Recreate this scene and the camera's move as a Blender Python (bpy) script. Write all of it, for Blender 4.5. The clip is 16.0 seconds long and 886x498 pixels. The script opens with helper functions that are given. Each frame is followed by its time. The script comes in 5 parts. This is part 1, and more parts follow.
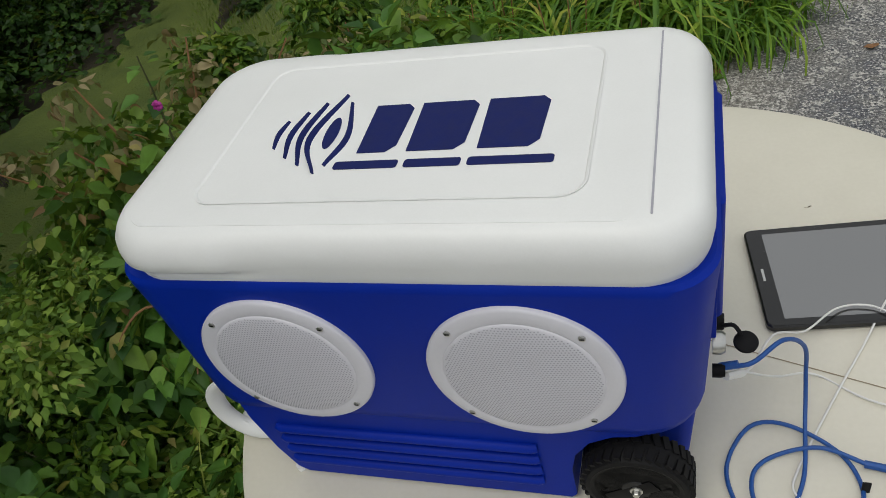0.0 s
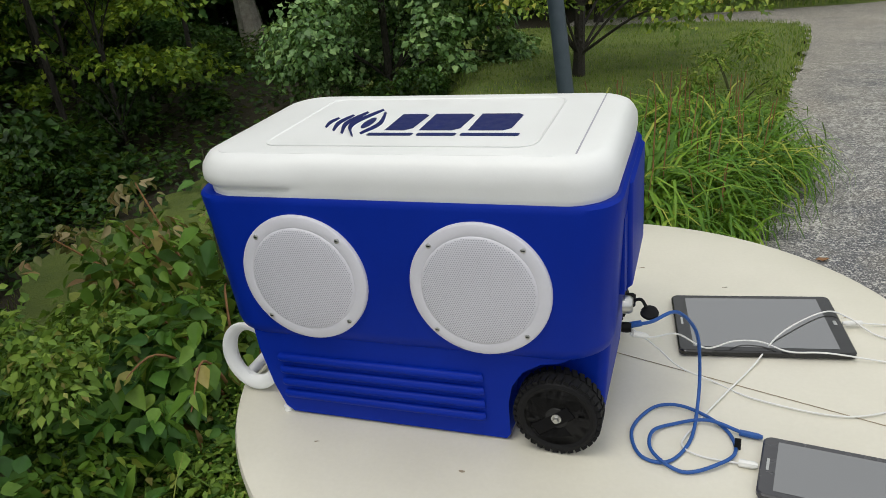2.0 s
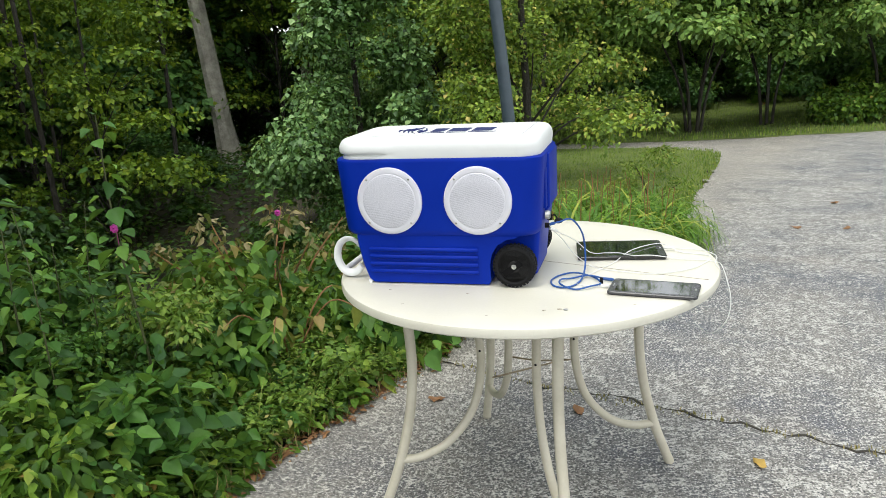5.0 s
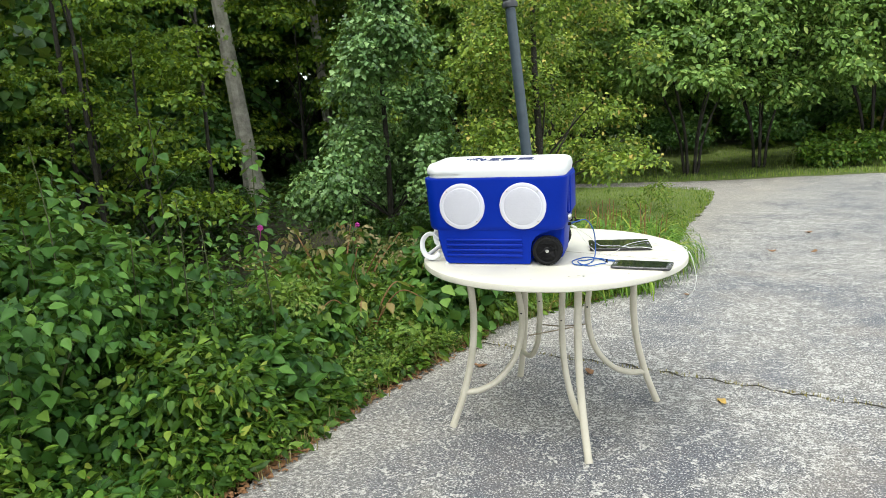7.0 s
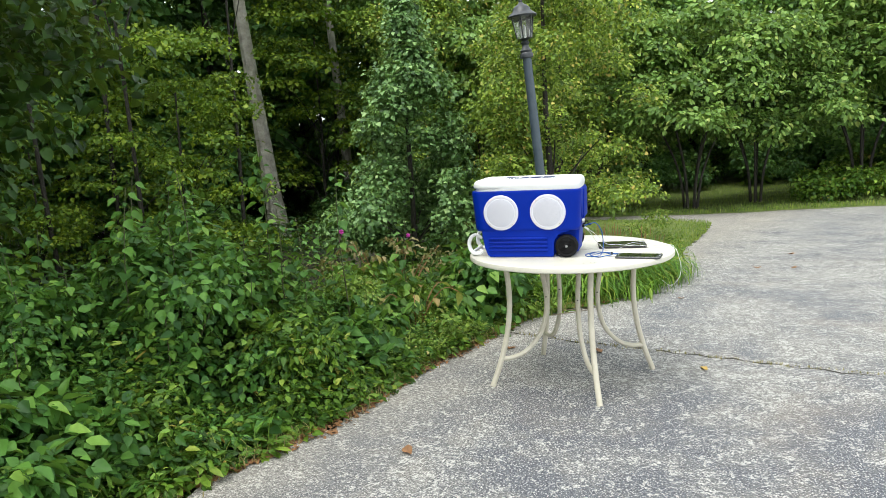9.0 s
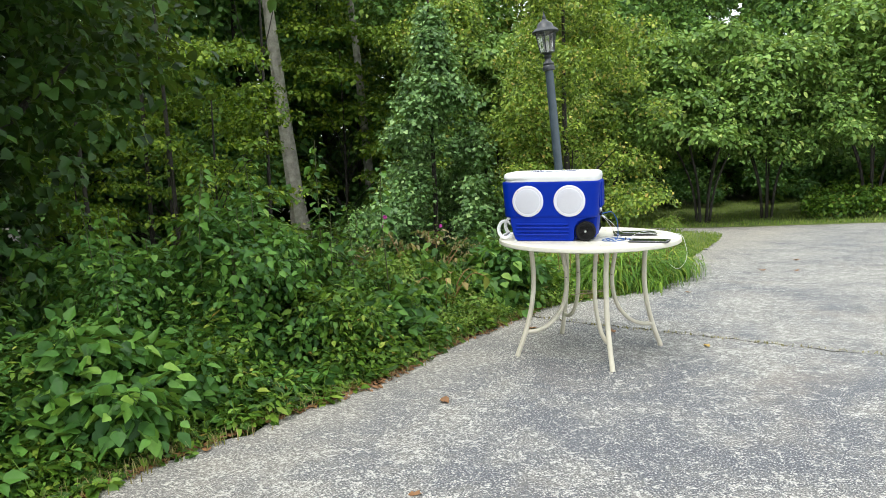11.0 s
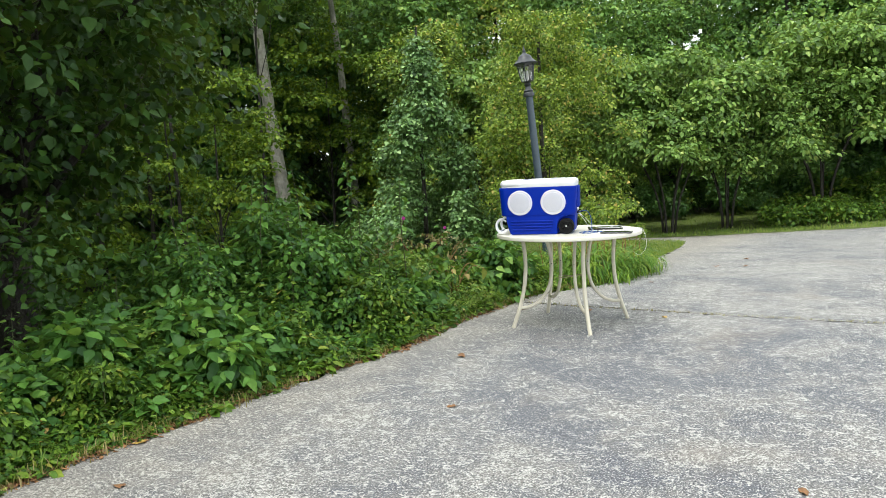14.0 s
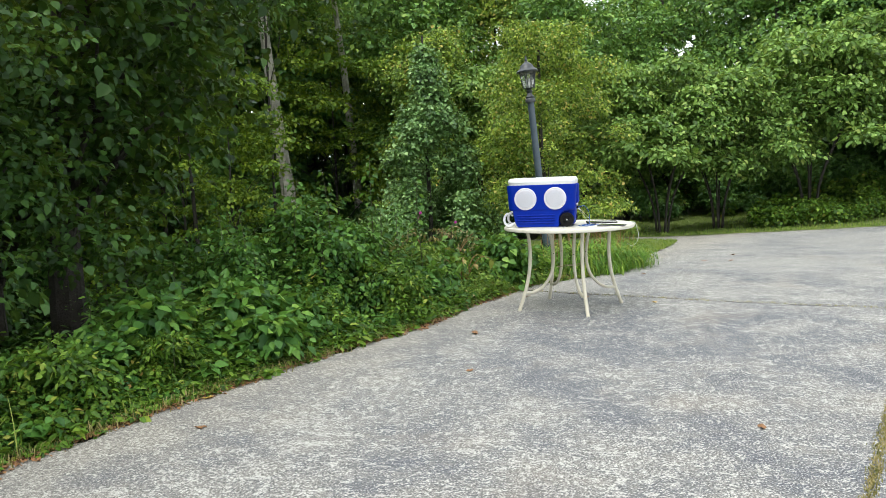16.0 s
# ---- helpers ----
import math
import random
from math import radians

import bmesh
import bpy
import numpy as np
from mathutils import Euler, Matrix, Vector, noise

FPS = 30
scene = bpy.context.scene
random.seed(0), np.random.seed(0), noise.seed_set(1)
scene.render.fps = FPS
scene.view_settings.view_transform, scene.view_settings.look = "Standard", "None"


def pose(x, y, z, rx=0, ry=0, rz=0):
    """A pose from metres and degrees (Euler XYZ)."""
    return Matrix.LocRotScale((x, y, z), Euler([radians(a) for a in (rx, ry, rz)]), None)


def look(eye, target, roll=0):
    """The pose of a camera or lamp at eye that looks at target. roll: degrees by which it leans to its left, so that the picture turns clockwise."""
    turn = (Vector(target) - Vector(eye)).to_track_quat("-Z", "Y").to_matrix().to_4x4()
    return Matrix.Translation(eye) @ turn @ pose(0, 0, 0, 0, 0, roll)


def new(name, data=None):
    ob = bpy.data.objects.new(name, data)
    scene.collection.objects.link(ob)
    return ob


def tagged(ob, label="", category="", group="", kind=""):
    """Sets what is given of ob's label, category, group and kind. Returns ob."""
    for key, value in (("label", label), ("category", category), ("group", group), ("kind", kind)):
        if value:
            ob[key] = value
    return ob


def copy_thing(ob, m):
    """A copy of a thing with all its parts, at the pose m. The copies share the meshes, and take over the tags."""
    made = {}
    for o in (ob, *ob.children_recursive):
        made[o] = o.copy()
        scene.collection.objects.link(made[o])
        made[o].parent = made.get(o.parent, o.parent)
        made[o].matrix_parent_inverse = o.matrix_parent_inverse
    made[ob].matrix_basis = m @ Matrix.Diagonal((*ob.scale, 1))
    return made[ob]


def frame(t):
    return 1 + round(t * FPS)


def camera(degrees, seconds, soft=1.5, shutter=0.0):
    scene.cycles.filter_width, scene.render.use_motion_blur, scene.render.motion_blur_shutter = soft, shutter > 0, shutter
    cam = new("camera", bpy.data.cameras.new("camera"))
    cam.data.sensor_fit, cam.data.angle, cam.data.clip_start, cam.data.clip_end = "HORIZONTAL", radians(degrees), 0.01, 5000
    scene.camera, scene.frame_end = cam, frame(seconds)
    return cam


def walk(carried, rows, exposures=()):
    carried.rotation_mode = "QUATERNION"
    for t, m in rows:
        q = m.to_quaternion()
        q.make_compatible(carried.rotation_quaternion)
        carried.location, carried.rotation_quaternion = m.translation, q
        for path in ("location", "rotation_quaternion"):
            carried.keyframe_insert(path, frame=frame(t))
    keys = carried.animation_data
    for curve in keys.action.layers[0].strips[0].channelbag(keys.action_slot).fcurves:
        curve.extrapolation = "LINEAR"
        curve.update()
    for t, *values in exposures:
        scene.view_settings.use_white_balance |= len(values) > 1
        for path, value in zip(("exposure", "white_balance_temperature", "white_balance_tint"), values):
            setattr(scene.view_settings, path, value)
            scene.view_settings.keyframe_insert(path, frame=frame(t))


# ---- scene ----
cam = camera(60.0, 16.0, soft=0.5)
PATH = [
    (0, (0.271, -0.407, 1.472), (-0.36, 0.964, 0.16), -16.8),
    (0.5, (0.286, -0.446, 1.437), (-0.355, 0.999, 0.212), -14.0),
    (1, (0.346, -0.547, 1.391), (-0.345, 1.045, 0.396), -8.2),
    (1.5, (0.405, -0.659, 1.378), (-0.314, 0.932, 0.402), -7.2),
    (2, (0.376, -0.787, 1.358), (-0.261, 0.918, 0.531), -5.8),
    (2.5, (0.317, -0.925, 1.344), (-0.17, 0.853, 0.569), -4.6),
    (3, (0.381, -1.074, 1.336), (-0.071, 0.735, 0.613), -3.9),
    (3.5, (0.477, -1.242, 1.341), (-0.012, 0.574, 0.66), -4.0),
    (4, (0.489, -1.427, 1.327), (0.007, 0.415, 0.715), -4.0),
    (4.2, (0.477, -1.521, 1.328), (0.003, 0.326, 0.724), -3.9),
    (4.5, (0.486, -1.669, 1.332), (0.007, 0.191, 0.772), -3.9),
    (5, (0.56, -1.892, 1.324), (0.033, -0.035, 0.801), -3.4),
    (5.2, (0.587, -1.976, 1.327), (0.041, -0.12, 0.821), -3.2),
    (7.3, (0.618, -3.01, 1.388), (0.087, -1.122, 0.997), -3.0),
    (7.5, (0.567, -3.096, 1.355), (0.055, -1.199, 0.982), -2.8),
    (8, (0.597, -3.345, 1.338), (0.077, -1.445, 0.991), -3.0),
    (8.5, (0.648, -3.578, 1.339), (0.104, -1.682, 1.008), -2.9),
    (8.7, (0.661, -3.696, 1.371), (0.116, -1.799, 1.048), -3.0),
    (10.8, (0.747, -4.303, 1.239), (0.145, -2.413, 0.983), -2.2),
    (11, (0.711, -4.395, 1.255), (0.128, -2.5, 0.989), -1.9),
    (11.5, (0.711, -4.571, 1.237), (0.135, -2.672, 0.994), -2.4),
    (12, (0.749, -4.75, 1.215), (0.133, -2.861, 0.981), -1.7),
    (12.5, (0.745, -4.968, 1.218), (0.153, -3.07, 1.006), -1.7),
    (13, (0.718, -5.198, 1.22), (0.191, -3.281, 1.002), -2.6),
    (13.5, (0.755, -5.372, 1.207), (0.23, -3.453, 0.997), -2.6),
    (14, (0.783, -5.544, 1.209), (0.265, -3.624, 0.996), -2.6),
    (14.5, (0.737, -5.744, 1.19), (0.273, -3.814, 0.948), -2.7),
    (15, (0.769, -5.918, 1.196), (0.31, -3.984, 0.974), -3.0),
    (15.5, (0.822, -6.048, 1.189), (0.3, -4.13, 0.97), -2.7),
    (16, (0.807, -6.216, 1.191), (0.301, -4.292, 0.984), -2.4),
]
walk(cam, [(t, look(eye, target, roll)) for t, eye, target, roll in PATH], [(0,-0.3,6450,8),(1,-0.24,6450,8),(2,0.05,6450,8),(3,0.08,6400,8),(4,0.42,6350,8),(5,0.76,6300,7),(8,1.03,6250,6),(12,1.05,6250,6),(16,0.97,6250,6)])

# ---- light ----
world = bpy.data.worlds.new("world")
scene.world = world
world.use_nodes = True
wn = world.node_tree.nodes
sky = wn.new("ShaderNodeTexSky")
sky.sky_type, sky.sun_disc = "NISHITA", False
sky.sun_elevation, sky.sun_rotation = radians(69), radians(212)
sky.air_density, sky.dust_density, sky.ozone_density = 1.0, 4.0, 1.0
wn["Background"].inputs["Strength"].default_value = 0.15
veil = wn.new("ShaderNodeMix")
veil.data_type = "RGBA"
veil.inputs[0].default_value = 0.75
veil.inputs[7].default_value = (7.2, 7.15, 6.9, 1)
world.node_tree.links.new(sky.outputs[0], veil.inputs[6])
world.node_tree.links.new(veil.outputs[2], wn["Background"].inputs["Color"])

sun = new("sun", bpy.data.lights.new("sun", "SUN"))
sun.data.energy, sun.data.angle, sun.data.color = 0.9, radians(30), (1.0, 0.97, 0.9)
sun.matrix_world = look((-1.6, -2.6, 8.0), (0, 0, 0))


# ---- materials ----
def nodes_of(name):
    m = bpy.data.materials.new(name)
    m.use_nodes = True
    t = m.node_tree
    return m, t, t.nodes["Principled BSDF"], t.nodes["Material Output"]


def noise_node(t, scale, detail=6, rough=0.6, vec=None):
    n = t.nodes.new("ShaderNodeTexNoise")
    n.inputs["Scale"].default_value = scale
    n.inputs["Detail"].default_value = detail
    n.inputs["Roughness"].default_value = rough
    if vec is not None:
        t.links.new(vec, n.inputs["Vector"])
    return n


def ramp(t, fac, stops):
    r = t.nodes.new("ShaderNodeValToRGB")
    e = r.color_ramp.elements
    while len(e) < len(stops):
        e.new(0.5)
    for k, (p, c) in zip(e, stops):
        k.position = p
        k.color = (*c, 1) if len(c) == 3 else c
    t.links.new(fac, r.inputs["Fac"])
    return r.outputs["Color"]


def mixed(t, fac, a, b, mode="MIX"):
    n = t.nodes.new("ShaderNodeMix")
    n.data_type, n.blend_type = "RGBA", mode
    for v, i in ((fac, 0), (a, 6), (b, 7)):
        if hasattr(v, "links"):
            t.links.new(v, n.inputs[i])
        elif i == 0:
            n.inputs[0].default_value = v
        else:
            n.inputs[i].default_value = (*v, 1)
    return n.outputs[2]


def grey(v):
    return (v, v, v)


def coords(t):
    return t.nodes.new("ShaderNodeTexCoord").outputs["Object"]


def surface(name, low, high, scale=20, fine=200, rough=0.5, rough_var=0.1, bump=0.1, metal=0.0, coat=0.0, spec=0.5, dist=0.001):
    """A surface with a large and a fine variation of colour, gloss and relief."""
    m, t, b, _ = nodes_of(name)
    v = coords(t)
    big, small = noise_node(t, scale, 5, 0.6, v), noise_node(t, fine, 4, 0.6, v)
    col = ramp(t, big.outputs["Fac"], [(0.3, low), (0.7, high)])
    col = mixed(t, 0.25, col, ramp(t, small.outputs["Fac"], [(0.3, low), (0.7, high)]))
    t.links.new(col, b.inputs["Base Color"])
    t.links.new(ramp(t, big.outputs["Fac"], [(0.3, grey(rough - rough_var)), (0.7, grey(rough + rough_var))]), b.inputs["Roughness"])
    bp = t.nodes.new("ShaderNodeBump")
    bp.inputs["Strength"].default_value, bp.inputs["Distance"].default_value = bump, dist
    t.links.new(small.outputs["Fac"], bp.inputs["Height"])
    t.links.new(bp.outputs[0], b.inputs["Normal"])
    b.inputs["Metallic"].default_value = metal
    b.inputs["Coat Weight"].default_value = coat
    b.inputs["Specular IOR Level"].default_value = spec
    return m


def leafy(name, stops, rough=0.48, through_light=0.28, spec=0.3):
    """Foliage: each leaf takes its own tint, and lets some light through."""
    m, t, b, out = nodes_of(name)
    g = t.nodes.new("ShaderNodeNewGeometry")
    col = ramp(t, g.outputs["Random Per Island"], stops)
    n = noise_node(t, 35, 3, 0.6, coords(t))
    col = mixed(t, 0.35, col, ramp(t, n.outputs["Fac"], [(0.3, grey(0.35)), (0.7, grey(1.0))]), "MULTIPLY")
    t.links.new(col, b.inputs["Base Color"])
    b.inputs["Roughness"].default_value = rough
    b.inputs["Specular IOR Level"].default_value = spec
    tr = t.nodes.new("ShaderNodeBsdfTranslucent")
    t.links.new(mixed(t, 0.5, col, (0.25, 0.32, 0.03)), tr.inputs["Color"])
    mx = t.nodes.new("ShaderNodeMixShader")
    mx.inputs[0].default_value = through_light
    t.links.new(b.outputs[0], mx.inputs[1])
    t.links.new(tr.outputs[0], mx.inputs[2])
    t.links.new(mx.outputs[0], out.inputs["Surface"])
    return m


def make_concrete():
    """Worn driveway: pale aggregate showing through flecks and patches of a dark blue-grey coat."""
    m, t, b, _ = nodes_of("worn_driveway")
    v = coords(t)
    big, mid, fine, fleck, grit, dull = (noise_node(t, s, d, r, v) for s, d, r in ((0.45, 4, 0.55), (2.0, 7, 0.7), (15, 8, 0.72), (52, 5, 0.7), (105, 4, 0.75), (6, 6, 0.65)))

    def plus(a, k, c):
        n = t.nodes.new("ShaderNodeMath")
        n.operation = "MULTIPLY_ADD"
        t.links.new(a, n.inputs[0])
        n.inputs[1].default_value = k
        t.links.new(c, n.inputs[2])
        return n.outputs[0]

    def span(value, lo, hi, a=0.0, z=1.0):
        n = t.nodes.new("ShaderNodeMapRange")
        t.links.new(value, n.inputs["Value"])
        for key, x in (("From Min", lo), ("From Max", hi), ("To Min", a), ("To Max", z)):
            n.inputs[key].default_value = x
        return n.outputs[0]

    geo = t.nodes.new("ShaderNodeNewGeometry")
    sep = t.nodes.new("ShaderNodeSeparateXYZ")
    t.links.new(geo.outputs["Position"], sep.inputs[0])
    # the slab beyond the crack has lost most of its coat
    slab = span(plus(sep.outputs["X"], 0.27, sep.outputs["Y"]), 0.86, 1.02)
    # blue-grey coat in ragged patches over granular grey-brown concrete
    patch = plus(slab, -0.05, plus(big.outputs["Fac"], 0.55, plus(fine.outputs["Fac"], 0.42, mid.outputs["Fac"])))
    coat = mixed(t, 0.85, (0.074, 0.081, 0.099), ramp(t, grit.outputs["Fac"], [(0.3, grey(0.3)), (0.5, grey(1.0)), (0.68, grey(2.2))]), "MULTIPLY")
    grain = mixed(t, 0.5, grit.outputs["Fac"], fleck.outputs["Fac"])
    thin = ramp(t, grain, [(0.37, (0.075, 0.072, 0.066)), (0.48, (0.17, 0.164, 0.152)), (0.56, (0.285, 0.275, 0.255)), (0.64, (0.48, 0.47, 0.44))])
    thin = mixed(t, span(dull.outputs["Fac"], 0.42, 0.62, 0.0, 0.35), thin, (0.12, 0.115, 0.108))
    base = mixed(t, span(patch, 0.86, 1.08, 0.0, 0.88), thin, coat)
    # bare flecks in drifts
    drift = plus(big.outputs["Fac"], -0.15, plus(mid.outputs["Fac"], -0.3, plus(fine.outputs["Fac"], 0.95, fleck.outputs["Fac"])))
    worn = span(drift, 0.80, 0.84)
    bare = ramp(t, grit.outputs["Fac"], [(0.3, (0.16, 0.155, 0.14)), (0.44, (0.32, 0.312, 0.288)), (0.64, (0.60, 0.588, 0.55))])
    col = mixed(t, worn, base, bare)
    chip = noise_node(t, 135, 2, 0.6, v)
    col = mixed(t, ramp(t, chip.outputs["Fac"], [(0.59, grey(0)), (0.62, grey(0.85))]), col, (0.60, 0.59, 0.565))
    col = mixed(t, ramp(t, chip.outputs["Fac"], [(0.38, grey(0.95)), (0.415, grey(0))]), col, (0.030, 0.033, 0.040))
    stain = noise_node(t, 1.1, 5, 0.6, v)
    col = mixed(t, ramp(t, stain.outputs["Fac"], [(0.55, grey(0)), (0.78, grey(0.4))]), col, (0.22, 0.18, 0.14))
    # sandy, bare margin along the weedy edge
    off = plus(sep.outputs["Y"], -0.3, plus(mid.outputs["Fac"], 0.6, sep.outputs["X"]))
    soil = ramp(t, mixed(t, 0.5, grit.outputs["Fac"], fleck.outputs["Fac"]), [(0.38, (0.07, 0.062, 0.05)), (0.5, (0.30, 0.27, 0.22)), (0.6, (0.60, 0.56, 0.48))])
    col = mixed(t, span(off, -0.42, 0.4, 0.5, 0.0), col, soil)
    t.links.new(col, b.inputs["Base Color"])
    b.inputs["Roughness"].default_value = 0.85
    bp = t.nodes.new("ShaderNodeBump")
    bp.inputs["Strength"].default_value, bp.inputs["Distance"].default_value = 0.6, 0.005
    t.links.new(mixed(t, 0.5, grit.outputs["Fac"], fleck.outputs["Fac"]), bp.inputs["Height"])
    t.links.new(bp.outputs[0], b.inputs["Normal"])
    return m


def make_glass():
    m, t, b, _ = nodes_of("lantern_glass")
    b.inputs["Base Color"].default_value = (0.85, 0.85, 0.8, 1)
    b.inputs["Roughness"].default_value = 0.15
    b.inputs["Transmission Weight"].default_value = 0.9
    b.inputs["IOR"].default_value = 1.45
    return m


CONCRETE = make_concrete()
GLASS = make_glass()
SOIL = surface("leaf_litter_soil", (0.018, 0.016, 0.009), (0.055, 0.045, 0.025), 3, 60, 0.9, 0.05, 0.6, dist=0.02)
TURF = surface("mown_turf", (0.07, 0.11, 0.02), (0.18, 0.23, 0.045), 2.2, 60, 0.9, 0.05, 0.9, dist=0.03)
BLUE = surface("royal_blue_plastic", (0.0012, 0.018, 0.275), (0.002, 0.025, 0.34), 6, 420, 0.46, 0.05, 0.12, spec=0.12, dist=0.0006)
WHITE = surface("white_lid_plastic", (0.74, 0.75, 0.745), (0.80, 0.81, 0.805), 6, 420, 0.42, 0.06, 0.12, dist=0.0006)
SPEAKER_WHITE = surface("speaker_white_plastic", (0.61, 0.605, 0.66), (0.67, 0.665, 0.72), 8, 300, 0.4, 0.05, 0.08, dist=0.0005)
HOLE = surface("grille_hole_grey", (0.33, 0.33, 0.38), (0.42, 0.42, 0.47), 30, 300, 0.8, 0.05, 0.1)
RUBBER = surface("black_rubber", (0.006, 0.006, 0.007), (0.012, 0.012, 0.013), 40, 300, 0.6, 0.1, 0.06, spec=0.15)
RIM_BLACK = surface("black_gloss_plastic", (0.004, 0.004, 0.005), (0.007, 0.007, 0.008), 20, 300, 0.36, 0.08, 0.05, spec=0.08)
RIM_DULL = surface("black_satin_plastic", (0.010, 0.010, 0.011), (0.014, 0.014, 0.015), 12, 200, 0.5, 0.06, 0.02, spec=0.3)
STEEL = surface("zinc_steel", (0.45, 0.45, 0.44), (0.6, 0.6, 0.58), 60, 400, 0.35, 0.1, 0.1, metal=1.0)
NAVY = surface("navy_vinyl", (0.006, 0.011, 0.085), (0.010, 0.017, 0.115), 60, 350, 0.5, 0.1, 0.1, spec=0.15)
CREAM = surface("cream_table_enamel", (0.60, 0.575, 0.485), (0.68, 0.655, 0.56), 5, 160, 0.4, 0.08, 0.05)
LEG = surface("cream_leg_enamel", (0.50, 0.46, 0.36), (0.63, 0.59, 0.48), 9, 120, 0.42, 0.08, 0.08)
SCRATCH = surface("brown_scuff", (0.22, 0.17, 0.11), (0.36, 0.30, 0.21), 90, 300, 0.7, 0.1, 0.1)
SCREEN = surface("dark_screen_glass", (0.012, 0.012, 0.014), (0.018, 0.018, 0.02), 10, 90, 0.05, 0.02, 0.0, spec=0.8)
SCREEN.node_tree.nodes["Principled BSDF"].inputs["IOR"].default_value = 2.4
BEZEL = surface("black_bezel", (0.010, 0.010, 0.011), (0.016, 0.016, 0.017), 30, 300, 0.2, 0.08, 0.02)
GREY_BEZEL = surface("charcoal_bezel", (0.045, 0.045, 0.05), (0.06, 0.06, 0.065), 30, 300, 0.25, 0.08, 0.02)
CABLE_BLUE = surface("blue_braided_cable", (0.006, 0.055, 0.25), (0.014, 0.095, 0.35), 300, 900, 0.5, 0.1, 0.4)
CABLE_WHITE = surface("white_cable", (0.66, 0.66, 0.64), (0.74, 0.74, 0.72), 30, 300, 0.45, 0.1, 0.05)
POST = surface("slate_blue_post_paint", (0.042, 0.06, 0.08), (0.07, 0.095, 0.118), 12, 160, 0.45, 0.1, 0.2)
LANTERN = surface("weathered_black_metal", (0.02, 0.023, 0.027), (0.05, 0.055, 0.062), 30, 200, 0.4, 0.1, 0.2)
BARK = surface("grey_bark", (0.2, 0.185, 0.155), (0.52, 0.49, 0.42), 7, 40, 0.9, 0.05, 1.0, dist=0.02)
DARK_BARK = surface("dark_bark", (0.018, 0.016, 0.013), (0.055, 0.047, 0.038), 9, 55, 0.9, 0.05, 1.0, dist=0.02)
STEM = surface("green_stem", (0.05, 0.06, 0.02), (0.10, 0.11, 0.04), 20, 120, 0.7, 0.1, 0.2)
CRACK = surface("crack_dirt", (0.02, 0.018, 0.014), (0.05, 0.045, 0.035), 20, 120, 0.95, 0.03, 0.5)
DRY = surface("dry_leaf_brown", (0.16, 0.075, 0.03), (0.33, 0.17, 0.07), 30, 160, 0.8, 0.1, 0.4)
YELLOW_LEAF = surface("dry_leaf_yellow", (0.42, 0.27, 0.05), (0.6, 0.40, 0.10), 30, 160, 0.7, 0.1, 0.4)
MAGENTA = surface("magenta_petal", (0.35, 0.02, 0.22), (0.5, 0.05, 0.33), 60, 200, 0.6, 0.1, 0.2)

G_BROAD = leafy("broad_leaf_green", [(0.0, (0.028, 0.09, 0.019)), (0.5, (0.078, 0.2, 0.033)), (0.88, (0.14, 0.305, 0.047)), (1.0, (0.25, 0.42, 0.065))])
G_WEED = leafy("weed_green", [(0.0, (0.024, 0.066, 0.009)), (0.35, (0.066, 0.152, 0.0165)), (0.7, (0.128, 0.25, 0.026)), (0.93, (0.225, 0.36, 0.042)), (0.985, (0.36, 0.42, 0.066)), (1.0, (0.43, 0.26, 0.075))])
G_FINE = leafy("feathery_weed_green", [(0.0, (0.1, 0.19, 0.028)), (0.5, (0.2, 0.34, 0.05)), (0.9, (0.34, 0.48, 0.075)), (1.0, (0.45, 0.38, 0.13))])
G_WITHER = leafy("withered_leaf", [(0.0, (0.1, 0.16, 0.035)), (0.35, (0.2, 0.2, 0.07)), (0.6, (0.34, 0.27, 0.13)), (0.85, (0.46, 0.38, 0.2)), (1.0, (0.28, 0.13, 0.06))])
G_AUTUMN = leafy("turning_leaf", [(0.0, (0.05, 0.125, 0.02)), (0.55, (0.14, 0.28, 0.038)), (0.88, (0.27, 0.4, 0.06)), (0.95, (0.42, 0.36, 0.11)), (1.0, (0.36, 0.21, 0.10))])
G_FAR = leafy("layered_leaf_green", [(0.0, (0.055, 0.11, 0.022)), (0.5, (0.175, 0.32, 0.066)), (0.9, (0.33, 0.51, 0.115)), (1.0, (0.48, 0.57, 0.15))])
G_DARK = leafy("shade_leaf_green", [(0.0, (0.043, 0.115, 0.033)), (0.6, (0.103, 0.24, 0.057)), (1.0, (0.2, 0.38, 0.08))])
# deep shade put into the colour: a darker copy of the leaf above
G_SHADE = leafy("shade_darkened_leaf", [(0.0, (0.0119, 0.0375, 0.00845)), (0.6, (0.035, 0.0946, 0.016)), (1.0, (0.0765, 0.169, 0.0272))], spec=0.28)
G_CONE = leafy("blue_green_leaf", [(0.0, (0.05, 0.11, 0.038)), (0.5, (0.165, 0.32, 0.1)), (0.9, (0.33, 0.54, 0.19)), (1.0, (0.46, 0.66, 0.25))], spec=0.42)
G_YELLOW = leafy("yellow_green_leaf", [(0.0, (0.0578, 0.106, 0.0162)), (0.5, (0.204, 0.332, 0.0476)), (0.9, (0.444, 0.565, 0.0764)), (1.0, (0.621, 0.454, 0.129))])
G_WOOD = leafy("woodland_leaf_green", [(0.0, (0.045, 0.105, 0.026)), (0.5, (0.15, 0.31, 0.072)), (0.9, (0.3, 0.51, 0.11)), (1.0, (0.43, 0.57, 0.115))])
G_LIME = leafy("lime_leaf", [(0.0, (0.06, 0.125, 0.011)), (0.65, (0.15, 0.265, 0.02)), (1.0, (0.36, 0.46, 0.04))])
